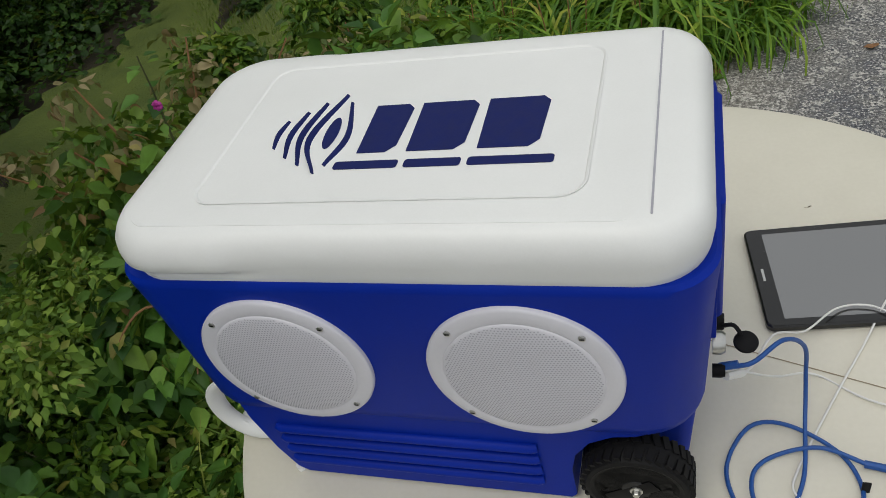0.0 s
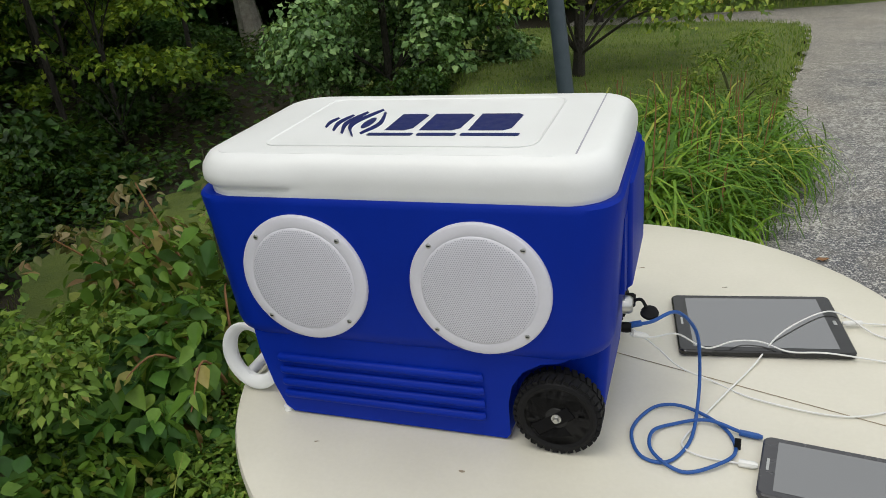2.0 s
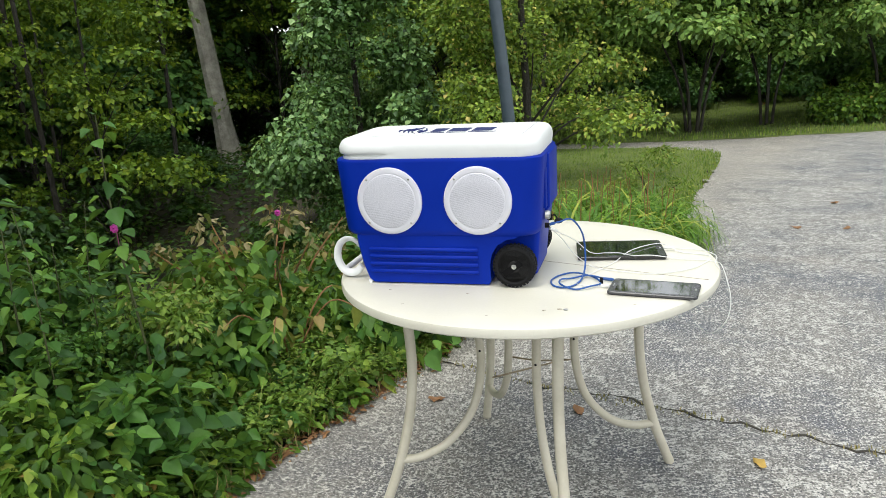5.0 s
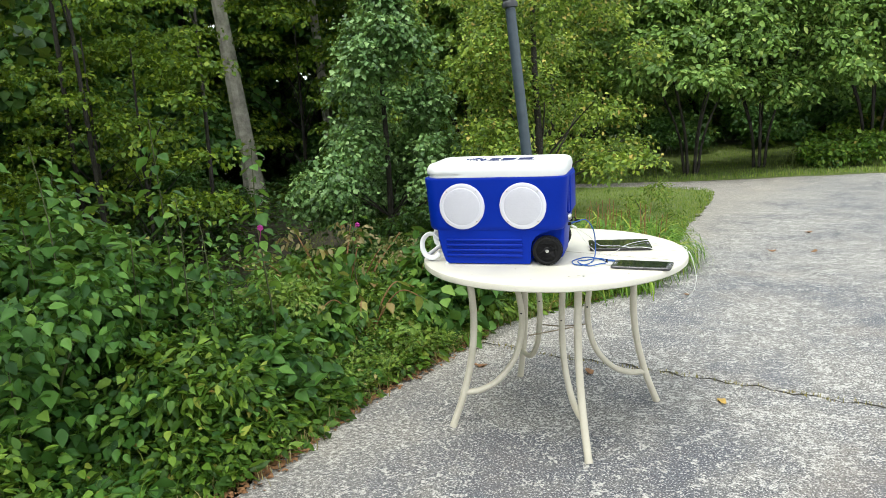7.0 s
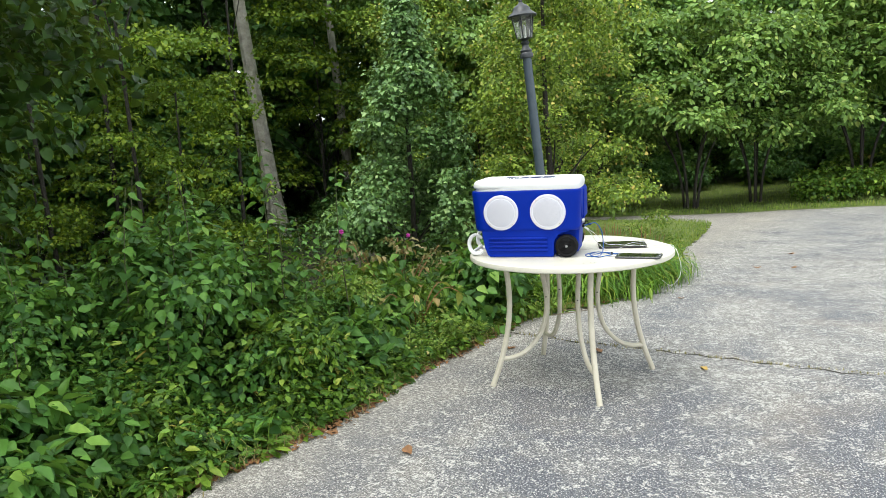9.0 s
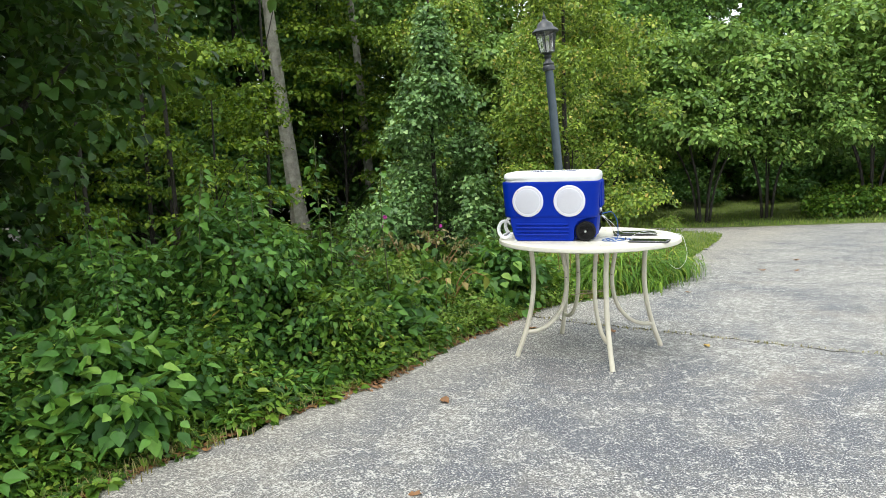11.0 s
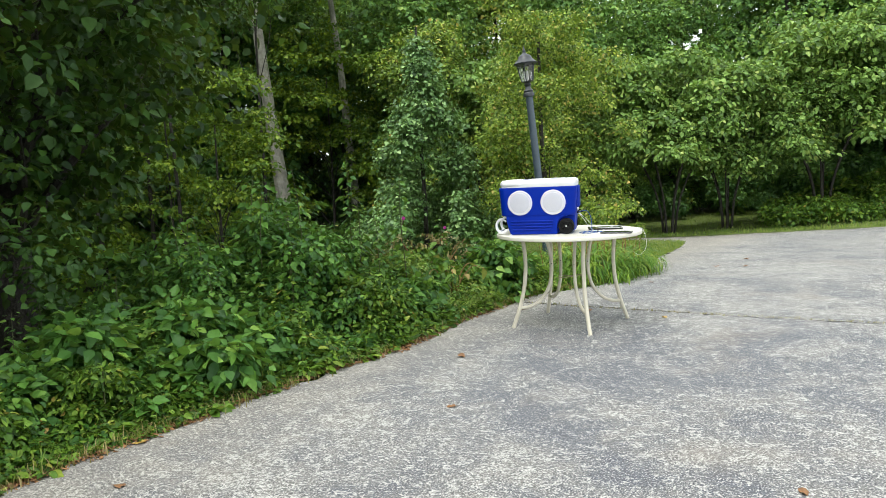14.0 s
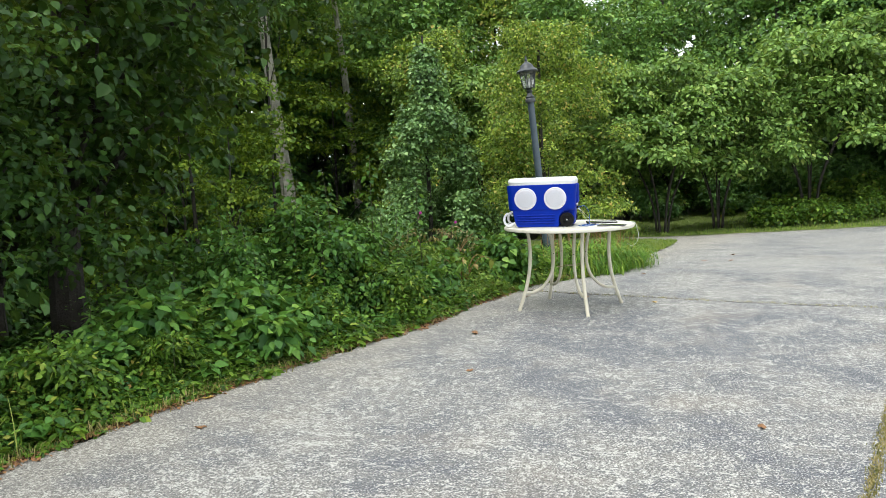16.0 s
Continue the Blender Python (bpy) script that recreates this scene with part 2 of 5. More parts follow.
G_LILY = leafy("daylily_blade_green", [(0.0, (0.055, 0.15, 0.016)), (0.45, (0.13, 0.285, 0.026)), (0.9, (0.25, 0.41, 0.04)), (1.0, (0.5, 0.46, 0.085))], 0.45)
G_GRASS = leafy("grass_blade_green", [(0.0, (0.088, 0.176, 0.022)), (0.6, (0.209, 0.33, 0.044)), (1.0, (0.396, 0.418, 0.099))])
G_STRAW = leafy("straw_grass", [(0.0, (0.14, 0.15, 0.035)), (0.5, (0.30, 0.25, 0.09)), (1.0, (0.45, 0.35, 0.16))])


# ---- building helpers ----
def link(name, bm, material, parent=None, label="", smooth=True, sharp=40):
    me = bpy.data.meshes.new(name)
    bmesh.ops.recalc_face_normals(bm, faces=bm.faces)
    if smooth:
        for f in bm.faces:
            f.smooth = True
        for e in bm.edges:
            if len(e.link_faces) == 2 and e.calc_face_angle() > radians(sharp):
                e.smooth = False
    bm.to_mesh(me)
    bm.free()
    me.materials.append(material)
    ob = new(name, me)
    if parent is not None:
        ob.parent = parent
    if label:
        tagged(ob, label)
    return ob


def part(name, bm, material, parent, label=""):
    return link(name, bm, material, parent, label)


def thing(name, label, category, at=(0, 0, 0), group="", kind=""):
    ob = new(name)
    ob.location = at
    ob.empty_display_size = 0.05
    return tagged(ob, label, category, group, kind)


def rrect(cx, cy, hx, hy, r, z, n=6):
    """A rounded rectangle at height z, counter-clockwise."""
    pts = []
    for sx, sy, a0 in ((1, 1, 0), (-1, 1, 90), (-1, -1, 180), (1, -1, 270)):
        for i in range(n + 1):
            a = radians(a0 + 90 * i / n)
            pts.append(Vector((cx + sx * (hx - r) + r * math.cos(a), cy + sy * (hy - r) + r * math.sin(a), z)))
    return pts


def loft(bm, rings, cap=(True, True), closed=True):
    made = [[bm.verts.new(p) for p in ring] for ring in rings]
    n = len(made[0])
    for a, b in zip(made, made[1:]):
        for i in range(n if closed else n - 1):
            j = (i + 1) % n
            bm.faces.new((a[i], a[j], b[j], b[i]))
    if cap[0]:
        bm.faces.new(list(reversed(made[0])))
    if cap[1]:
        bm.faces.new(made[-1])
    return bm


def lofted(*rings):
    return loft(bmesh.new(), rings)


def smooth_path(points, steps=8):
    """A Catmull-Rom curve through the points."""
    p = [Vector(q) for q in points]
    p = [p[0] * 2 - p[1]] + p + [p[-1] * 2 - p[-2]]
    out = []
    for i in range(1, len(p) - 2):
        for k in range(steps):
            u = k / steps
            a, b, c, d = p[i - 1 : i + 3]
            out.append(0.5 * (2 * b + (c - a) * u + (2 * a - 5 * b + 4 * c - d) * u * u + (3 * b - a - 3 * c + d) * u ** 3))
    return out + [p[-2]]


def tube(bm, path, radius, sides=8, flat=1.0):
    """A tube along a path; radius is a number or a function of 0..1; flat squashes it along its own normal."""
    path = [Vector(q) for q in path]
    rings, up = [], None
    for i, q in enumerate(path):
        d = (path[min(i + 1, len(path) - 1)] - path[max(i - 1, 0)]).normalized()
        if up is None:
            up = d.orthogonal().normalized()
        up = (up - d * up.dot(d)).normalized()
        side = d.cross(up)
        r = radius(i / (len(path) - 1)) if callable(radius) else radius
        rings.append([q + up * (r * flat * math.cos(2 * math.pi * k / sides)) + side * (r * math.sin(2 * math.pi * k / sides)) for k in range(sides)])
    return loft(bm, rings)


def box(bm, x0, x1, y0, y1, z0, z1, bevel=0.0):
    m = Matrix.LocRotScale(((x0 + x1) / 2, (y0 + y1) / 2, (z0 + z1) / 2), None, (x1 - x0, y1 - y0, z1 - z0))
    made = bmesh.ops.create_cube(bm, size=1, matrix=m)
    if bevel:
        edges = list({e for v in made["verts"] for e in v.link_edges})
        bmesh.ops.bevel(bm, geom=edges, offset=bevel, segments=2, profile=0.7, affect="EDGES")
    return bm


def lathe(bm, profile, sides, m=Matrix()):
    """Turns (radius, height) pairs round the z axis of m."""
    return loft(bm, [[m @ Vector((r * math.cos(2 * math.pi * k / sides), r * math.sin(2 * math.pi * k / sides), h)) for k in range(sides)] for r, h in profile])


def mesh_of(name, verts, faces, material, parent=None, label=""):
    """A mesh from arrays; all faces have the same number of corners."""
    me = bpy.data.meshes.new(name)
    verts, faces = np.asarray(verts, np.float32), np.asarray(faces, np.int32)
    k = faces.shape[1]
    me.vertices.add(len(verts))
    me.vertices.foreach_set("co", verts.ravel())
    me.loops.add(faces.size)
    me.loops.foreach_set("vertex_index", faces.ravel())
    me.polygons.add(len(faces))
    me.polygons.foreach_set("loop_start", np.arange(0, faces.size, k, dtype=np.int32))
    me.update(calc_edges=True)
    me.materials.append(material)
    ob = new(name, me)
    if parent is not None:
        ob.parent = parent
    if label:
        tagged(ob, label)
    return ob


def unit(v):
    return v / np.maximum(np.linalg.norm(v, axis=-1, keepdims=True), 1e-9)


def leaf_arrays(rng, base, way, normal, length, width, shape=4):
    """Folded leaves, one for each base point: of two triangles, of four, or of six with an oval outline."""
    way, n = unit(way), len(base)
    side = unit(np.cross(way, normal))
    up = np.cross(side, way)
    l, w = length[:, None], width[:, None]
    curl = rng.uniform(-0.05, 0.42, (n, 1)) * l
    at = lambda u, s, h: base + way * l * u + side * w * s + up * (w * h - curl * u * u)
    if shape == 2:
        rows, tri = [at(0, 0, 0), at(0.42, -1, 0.3), at(0.42, 1, 0.3), at(1, 0, 0)], [[0, 3, 1], [0, 2, 3]]
    elif shape == 4:
        rows = [at(0, 0, 0), at(0.24, -0.85, 0.25), at(0.62, -0.8, 0.3), at(1, 0, 0), at(0.62, 0.8, 0.3), at(0.24, 0.85, 0.25)]
        tri = [[0, 3, 2], [0, 2, 1], [0, 5, 4], [0, 4, 3]]
    else:
        rows = [at(0, 0, 0), at(0.12, -0.55, 0.2), at(0.42, -0.95, 0.34), at(0.76, -0.5, 0.22), at(1, 0, 0), at(0.72, 0.56, 0.2), at(0.38, 0.98, 0.28), at(0.1, 0.5, 0.2)]
        tri = [[0, 4, 3], [0, 3, 2], [0, 2, 1], [0, 7, 6], [0, 6, 5], [0, 5, 4]]
    verts = np.stack(rows, 1).reshape(-1, 3)
    return verts, (np.arange(n)[:, None, None] * len(rows) + np.array(tri)).reshape(-1, 3)


def crown_arrays(seed, clumps, leaves, size, aspect=0.42, shell=0.55, droop=0.3, shape=4, spray=11):
    """Leaves set in small drooping sprays, the sprays in ellipsoid clumps (x, y, z, rx, ry, rz)."""
    rng = np.random.default_rng(seed)
    c = np.array(clumps, float)
    weight = (c[:, 3] * c[:, 4] + c[:, 4] * c[:, 5] + c[:, 3] * c[:, 5])
    count = leaves // spray
    pick = rng.choice(len(c), count, p=weight / weight.sum())
    d = unit(rng.normal(size=(count, 3)))
    r = shell + (1 - shell) * rng.random((count, 1)) ** 0.7
    r *= 1 + 0.2 * np.sin(d[:, :1] * 5 + pick[:, None]) * np.cos(d[:, 1:2] * 6 + pick[:, None] * 2)
    centre = c[pick, :3] + d * r * c[pick, 3:]
    roof = unit(d * 0.5 + np.array([0, 0, 1.0]) + rng.normal(size=(count, 3)) * 0.28)
    one = unit(np.cross(roof, rng.normal(size=(count, 3))))
    two = np.cross(roof, one)
    reach = rng.uniform(0.6, 1.35, count)
    p = np.repeat(np.arange(count), spray)
    n = len(p)
    a = rng.uniform(0, 6.283, (n, 1))
    ray = one[p] * np.cos(a) + two[p] * np.sin(a)
    far_out = size * reach[p][:, None] * (0.15 + 2.1 * np.sqrt(rng.random((n, 1))))
    base = centre[p] + ray * far_out - roof[p] * far_out * 0.22 + rng.normal(size=(n, 3)) * size * 0.18
    way = ray + rng.normal(size=(n, 3)) * 0.45 + np.array([0, 0, -droop])
    normal = roof[p] + rng.normal(size=(n, 3)) * 0.38
    length = size * rng.uniform(0.6, 1.3, n)
    return leaf_arrays(rng, base, way, normal, length, length * aspect * rng.uniform(0.8, 1.2, n), shape)


def limbs(bm, seed, foot, top, radius, ends, sides=6):
    """A tapered trunk from foot to top, with a limb to each of the ends."""
    rng = random.Random(seed)
    foot, top = Vector(foot), Vector(top)
    trunk = smooth_path([foot + (top - foot) * u + Vector((rng.uniform(-1, 1), rng.uniform(-1, 1), 0)) * radius * (0.7 if 0 < u < 1 else 0) for u in (0, 0.3, 0.6, 1)], 5)
    tube(bm, trunk, lambda u: radius * (1.25 - 0.35 * min(u * 8, 1) - 0.55 * u), sides + 2)
    for e in ends:
        e = Vector(e)
        u = min(0.92, max(0.18, (e.z - foot.z) / max(0.1, top.z - foot.z) - 0.18))
        s = trunk[int(u * (len(trunk) - 1))]
        mid = s.lerp(e, 0.5) + Vector((rng.uniform(-0.1, 0.1), rng.uniform(-0.1, 0.1), 0.12)) * (e - s).length
        tube(bm, smooth_path([s, mid, e], 4), lambda q: radius * 0.26 * (1 - 0.8 * q), sides)
    return bm

# ---- the ground ----
TOP = 0.687
EDGE = [(-9, -3.3), (-7, -2.75), (-5, -2.2), (-3.63, -1.87), (-2.65, -1.6), (-1.99, -1.36), (-1.29, -1.1), (-0.54, -0.82), (-0.05, -0.73), (0.4, -0.6), (0.95, -0.43), (1.4, -0.25), (1.75, 0.05), (2.0, 0.32), (3.1, 0.66), (4.3, 0.78), (5.3, 0.88), (6.3, 1.05), (7.8, 1.27), (9.0, 1.38), (9.6, 1.3), (9.95, 0.9), (10.15, 0.2)]


def edge_x(y):
    """The driveway's weedy edge: x at y."""
    return np.interp(y, [e[0] for e in EDGE], [e[1] for e in EDGE])


def road_z(x, y):
    """The driveway's own fall, away from the table."""
    return -0.055 * np.maximum(0, y - 2.2) * (1 - 0.35 * np.clip((x - 1.5) / 6, 0, 1))


def ground_z(x, y):
    """The ground: level with the road, falling down the bank into the wood."""
    x, y = np.asarray(x, float), np.asarray(y, float)
    off = np.maximum(0, np.where(y < 3, edge_x(y), 0.2 - (y - 3) * 0.45) - 0.7 - x)
    bank = -1.9 * (1 - np.exp(-off * 0.28)) * np.clip((10.5 - y) / 4, 0.45, 1)
    rise = 0.06 * np.maximum(0, y - 13) * np.clip((x + 2) / 8, 0, 1)
    return np.clip(road_z(x, y), -0.75, 1) + bank + rise


def sheet(name, xs, ys, height, material, keep=None):
    gx, gy = np.meshgrid(xs, ys)
    z = height(gx, gy)
    v = np.stack([gx, gy, z], -1).reshape(-1, 3)
    nx, ny = len(xs), len(ys)
    i = (np.arange(ny - 1)[:, None] * nx + np.arange(nx - 1)).ravel()
    f = np.stack([i, i + 1, i + nx + 1, i + nx], -1)
    if keep is not None:
        c = v[f].mean(1)
        f = f[keep(c[:, 0], c[:, 1])]
    ob = mesh_of(name, v, f, material)
    ob.data.polygons.foreach_set("use_smooth", np.ones(len(f), bool))
    return ob


far = [-900, -400, -180, -90, -50]
axis_x = np.array(far + list(np.arange(-30, 30.1, 0.5)) + [50, 90, 180, 400, 900])
axis_y = np.array(far + list(np.arange(-30, 40.1, 0.5)) + [60, 90, 180, 400, 900])
tagged(sheet("ground", axis_x, axis_y, lambda x, y: ground_z(x, y) - 0.05, SOIL), "dark leaf-littered woodland soil falling down a bank", "ground", kind="structure")


def strip(name, ys, left, right, count, height, material):
    """A sheet between two edges that are functions of y."""
    v = [[(l + (r - l) * k / count, y) for k in range(count + 1)] for y, l, r in ((y, float(left(y)), float(right(y))) for y in ys)]
    v = np.array(v).reshape(-1, 2)
    z = height(v[:, 0], v[:, 1])
    n = count + 1
    i = (np.arange(len(ys) - 1)[:, None] * n + np.arange(count)).ravel()
    ob = mesh_of(name, np.column_stack([v, z]), np.stack([i, i + 1, i + n + 1, i + n], -1), material)
    ob.data.polygons.foreach_set("use_smooth", np.ones(len(ob.data.polygons), bool))
    return ob


def ragged(y, s=1.0):
    return s * (0.035 * math.sin(y * 7.3) + 0.03 * math.sin(y * 17.1 + 1) + 0.018 * math.sin(y * 41))


far_edge = lambda x: np.interp(x, [-9, 0, 1.3, 2.9, 4.7, 9, 14], [10.9, 11.3, 11.5, 11.6, 11.6, 12.4, 14])
road = strip("driveway", list(np.arange(-10, 17.1, 0.1)), lambda y: edge_x(y) + ragged(y) if y < 10.0 else -1.6, lambda y: 14, 60, lambda x, y: road_z(x, y), CONCRETE)
tagged(road, "worn grey concrete driveway with flaking dark coating", "driveway", kind="structure")

island = strip("lawn", list(np.arange(1.0, 10.2, 0.08)), lambda y: -3.5 - min(y - 1.0, 2.5) * 0.5 + 3 * ragged(y * 0.4), lambda y: edge_x(y) + ragged(y + 3), 50, lambda x, y: np.maximum(ground_z(x, y), road_z(x, y) - 0.9) + 0.004 - 0.06 * np.clip((-3.2 - x) / 0.5, 0, 1) + 0.02 * np.clip((edge_x(y) - x) / 0.3, 0, 1) * np.clip((x + 3.1) / 0.6, 0, 1), TURF)
tagged(island, "mown green lawn island beside the driveway", "lawn", kind="structure")
verge = strip("verge", list(np.linspace(0, 1, 40)), lambda u: -1.6, lambda u: 16, 70, lambda x, u: u, TURF)
co = np.array([v.co for v in verge.data.vertices])
near = far_edge(co[:, 0]) + 0.05 * np.sin(co[:, 0] * 5) - 0.05
lift = np.clip(co[:, 1] * 20, 0.15, 1)
co[:, 1] = near + co[:, 1] * 16
co[:, 2] = np.maximum(ground_z(co[:, 0], co[:, 1]), road_z(co[:, 0], co[:, 1])) + 0.025 * lift
verge.data.vertices.foreach_set("co", co.astype(np.float32).ravel())
tagged(verge, "shaded rough grass below the far shrubs", "grass", kind="structure")


# ---- the table ----
CX, CY, RAD = 0.202, 0.245, 0.538


def bmesh_thick(bm, depth):
    """Gives a flat patch some depth."""
    made = bmesh.ops.extrude_face_region(bm, geom=list(bm.faces))
    bmesh.ops.translate(bm, verts=[v for v in made["geom"] if isinstance(v, bmesh.types.BMVert)], vec=(0, 0, -depth))
    return bm


def make_table():
    t = thing("patio_table", "round cream enamelled patio table with bowed tube legs on driveway", "table", (CX, CY, 0))
    m = Matrix.Translation((0, 0, TOP))
    prof = [(0.05, -0.020), (RAD - 0.03, -0.020), (RAD - 0.006, -0.028), (RAD - 0.001, -0.024), (RAD, -0.010), (RAD - 0.003, -0.003), (RAD - 0.012, 0.0), (RAD - 0.10, -0.0005), (0.05, -0.0005)]
    part("tabletop", lathe(bmesh.new(), prof, 128, m), CREAM, t)
    # the joint between the two halves of the top
    seam = bmesh.new()
    a, b = Vector((0.95, -0.31, 0)).normalized() * (RAD - 0.012), Vector((0, 0.03, TOP + 0.0004))
    box(seam, -RAD + 0.013, RAD - 0.013, -0.0005, 0.0005, -0.0004, 0.0002)
    seam.transform(Matrix.Translation(b) @ Matrix.Rotation(math.atan2(a.y, a.x), 4, "Z"))
    part("joint", seam, SCRATCH, t)
    rivet = bmesh.new()
    lathe(rivet, [(0.006, 0), (0.006, 0.0012), (0.003, 0.0022), (0.0008, 0.0022)], 12, Matrix.Translation((0.362 - CX, -0.15 - CY, TOP)))
    part("screw", rivet, STEEL, t, "small worn steel screw head")
    for k, (sx, sy, sr) in enumerate(((0.098, -0.057, 0.004), (0.345, -0.148, 0.006), (0.31, -0.16, 0.004), (-0.05, -0.15, 0.003), (0.27, 0.56, 0.006), (0.42, 0.50, 0.004), (0.60, 0.42, 0.005), (0.18, -0.21, 0.003), (-0.12, -0.04, 0.003), (0.52, -0.10, 0.003))):
        sc = bmesh.new()
        ring = [sc.verts.new((sx - CX + sr * (1 + 0.5 * math.sin(3 * q + k)) * math.cos(q), sy - CY + sr * 0.5 * math.sin(q + 0.3 * k), TOP + 0.0006)) for q in np.arange(8) * 0.785]
        sc.faces.new(ring)
        part("scuff", bmesh_thick(sc, 0.0004), SCRATCH, t, "small brown paint chip")
    feet = [(-0.389, -0.189), (0.18, -0.41), (0.417, 0.195), (-0.21, 0.40)]
    off = Vector((0.20 - CX, 0.17 - CY, 0))
    for fx, fy in feet:
        d = Vector((fx, fy, 0))
        p = lambda r, z: off + d.normalized() * r + Vector((0, 0, z))
        f = d.length
        leg = smooth_path([p(f - 0.085, TOP - 0.02), p(f - 0.10, 0.55), p(f - 0.102, 0.42), p(f - 0.085, 0.28), p(f - 0.045, 0.13), p(f, 0.012)], 6)
        lo = part("leg", tube(bmesh.new(), leg, 0.0145, 12), LEG, t)
        part("foot_cap", tube(bmesh.new(), [p(f - 0.001, 0.014), p(f + 0.004, 0.0)], 0.0155, 12), LEG, lo)
        bow = smooth_path([p(f - 0.055, 0.145), p(f - 0.12, 0.148), p(f - 0.20, 0.185), p(f - 0.275, 0.28), p(f - 0.305, 0.42), p(f - 0.29, 0.56), p(f - 0.26, TOP - 0.02)], 6)
        br = part("brace", tube(bmesh.new(), bow, 0.0125, 12), LEG, t)
        hole = lathe(bmesh.new(), [(0.0035, 0), (0.0035, 0.002), (0.001, 0.002)], 10, Matrix.Translation(p(f - 0.305, 0.46) + Vector((0, -0.0118, 0))) @ Matrix.Rotation(radians(90), 4, "X"))
        part("bolt_hole", hole, RUBBER, br, "dark empty bolt hole")
    # wire ties between the braces
    for a, b in (((-0.10, 0.13, 0.33), (0.13, 0.06, 0.36)), ((-0.10, -0.06, 0.34), (0.09, 0.12, 0.33))):
        part("tie_wire", tube(bmesh.new(), smooth_path([a, ((a[0] + b[0]) / 2, (a[1] + b[1]) / 2, 0.335), b], 4), 0.003, 6), SCRATCH, t, "thin rusty tie wire")
    return t


make_table()


# ---- the cooler with speakers ----
def speaker(at):
    """A round white marine speaker, facing -y."""
    s = thing("speaker", "round white marine speaker with perforated grille set in the cooler", "speaker", at)
    turn = Matrix.Rotation(radians(90), 4, "X")
    part("flange", lathe(bmesh.new(), [(0.070, -0.004), (0.0905, -0.004), (0.0905, 0.0012), (0.0897, 0.0026), (0.0875, 0.0036), (0.0765, 0.0050), (0.0752, 0.0046), (0.0735, 0.0042)], 72, turn), SPEAKER_WHITE, s)
    dome = [(0.0745, 0.002)] + [(0.0737 * math.cos(a), 0.0046 + 0.005 * math.sin(a)) for a in np.linspace(0, 1.5, 10)]
    part("grille", lathe(bmesh.new(), dome, 72, turn), SPEAKER_WHITE, s)
    pitch, verts, faces = 0.0031, [], []
    for j in range(-28, 29):
        for i in range(-26, 27):
            x, z = (i + 0.5 * (j % 2)) * pitch, j * pitch * 0.866
            r = math.hypot(x, z)
            if r < 0.0715:
                h = 0.0046 + 0.005 * math.sqrt(max(0, 1 - (r / 0.0735) ** 2)) + 0.0003
                k = len(verts)
                verts += [(x + 0.00085 * math.cos(a), -h, z + 0.00085 * math.sin(a)) for a in (0, 1.047, 2.094, 3.1416, 4.189, 5.236)]
                faces.append([k, k + 1, k + 2, k + 3, k + 4, k + 5])
    tagged(mesh_of("perforation", verts, faces, HOLE, s), kind="stuff")
    for sx in (-1, 1):
        for sz in (-1, 1):
            m = Matrix.Translation((sx * 0.0585, 0, sz * 0.0585)) @ turn
            sc = part("screw", lathe(bmesh.new(), [(0.0033, 0.0035), (0.0033, 0.0052), (0.0026, 0.0056), (0.0004, 0.0056)], 14, m), STEEL, s, "small steel screw head")
            part("slot", box(bmesh.new(), sx * 0.0585 - 0.0022, sx * 0.0585 + 0.0022, -0.0060, -0.0054, sz * 0.0585 - 0.0006, sz * 0.0585 + 0.0006), RUBBER, sc)
    return s


def wheel(parent, x, z, y0, y1):
    """A black wheel with a lugged tyre; its face lies at y0."""
    turn = Matrix.Translation((x, (y0 + y1) / 2, z)) @ Matrix.Rotation(radians(90), 4, "X")
    w, r = abs(y1 - y0) / 2, 0.0555
    tyre = lathe(bmesh.new(), [(0.0435, -w), (0.051, -w), (r - 0.001, -w + 0.006), (r, 0), (r - 0.001, w - 0.006), (0.051, w), (0.0465, w + 0.001), (0.0435, w - 0.001)], 60, turn)
    wh = part("wheel", tyre, RUBBER, parent, "black wheel with lugged tyre")
    shape = box(bmesh.new(), -0.0034, 0.0034, -0.0024, 0.0028, -0.0068, 0.0068)
    me = bpy.data.meshes.new("tread_block")
    shape.to_mesh(me)
    shape.free()
    me.materials.append(RUBBER)
    for k in range(34):
        for s in (-1, 1):
            ob = new("tread_block", me)
            ob.parent = wh
            ob.matrix_basis = turn @ Matrix.Rotation(2 * math.pi * k / 34 + (0.09 if s > 0 else 0), 4, "Z") @ Matrix.Translation((0, -r + 0.001, s * w * 0.52)) @ Matrix.Rotation(0.25 * s, 4, "Y")
    part("rim", lathe(bmesh.new(), [(0.0445, -w + 0.002), (0.0445, w - 0.003), (0.042, w - 0.001), (0.015, w - 0.001), (0.014, w), (0.002, w)], 48, turn), RIM_DULL, wh)
    sl = bmesh.new()
    box(sl, -0.036, 0.022, -0.011, 0.008, w - 0.003, w + 0.0004, 0.003)
    sl.transform(turn @ Matrix.Rotation(radians(35), 4, "Z"))
    part("slot", sl, RIM_BLACK, wh)
    part("axle_nut", lathe(bmesh.new(), [(0.0042, w - 0.002), (0.0042, w + 0.005), (0.0036, w + 0.0065), (0.001, w + 0.0065)], 6, turn), STEEL, wh, "zinc axle nut")
    part("washer", lathe(bmesh.new(), [(0.0065, w), (0.0065, w + 0.0015), (0.002, w + 0.0015)], 20, turn), STEEL, wh)
    return wh


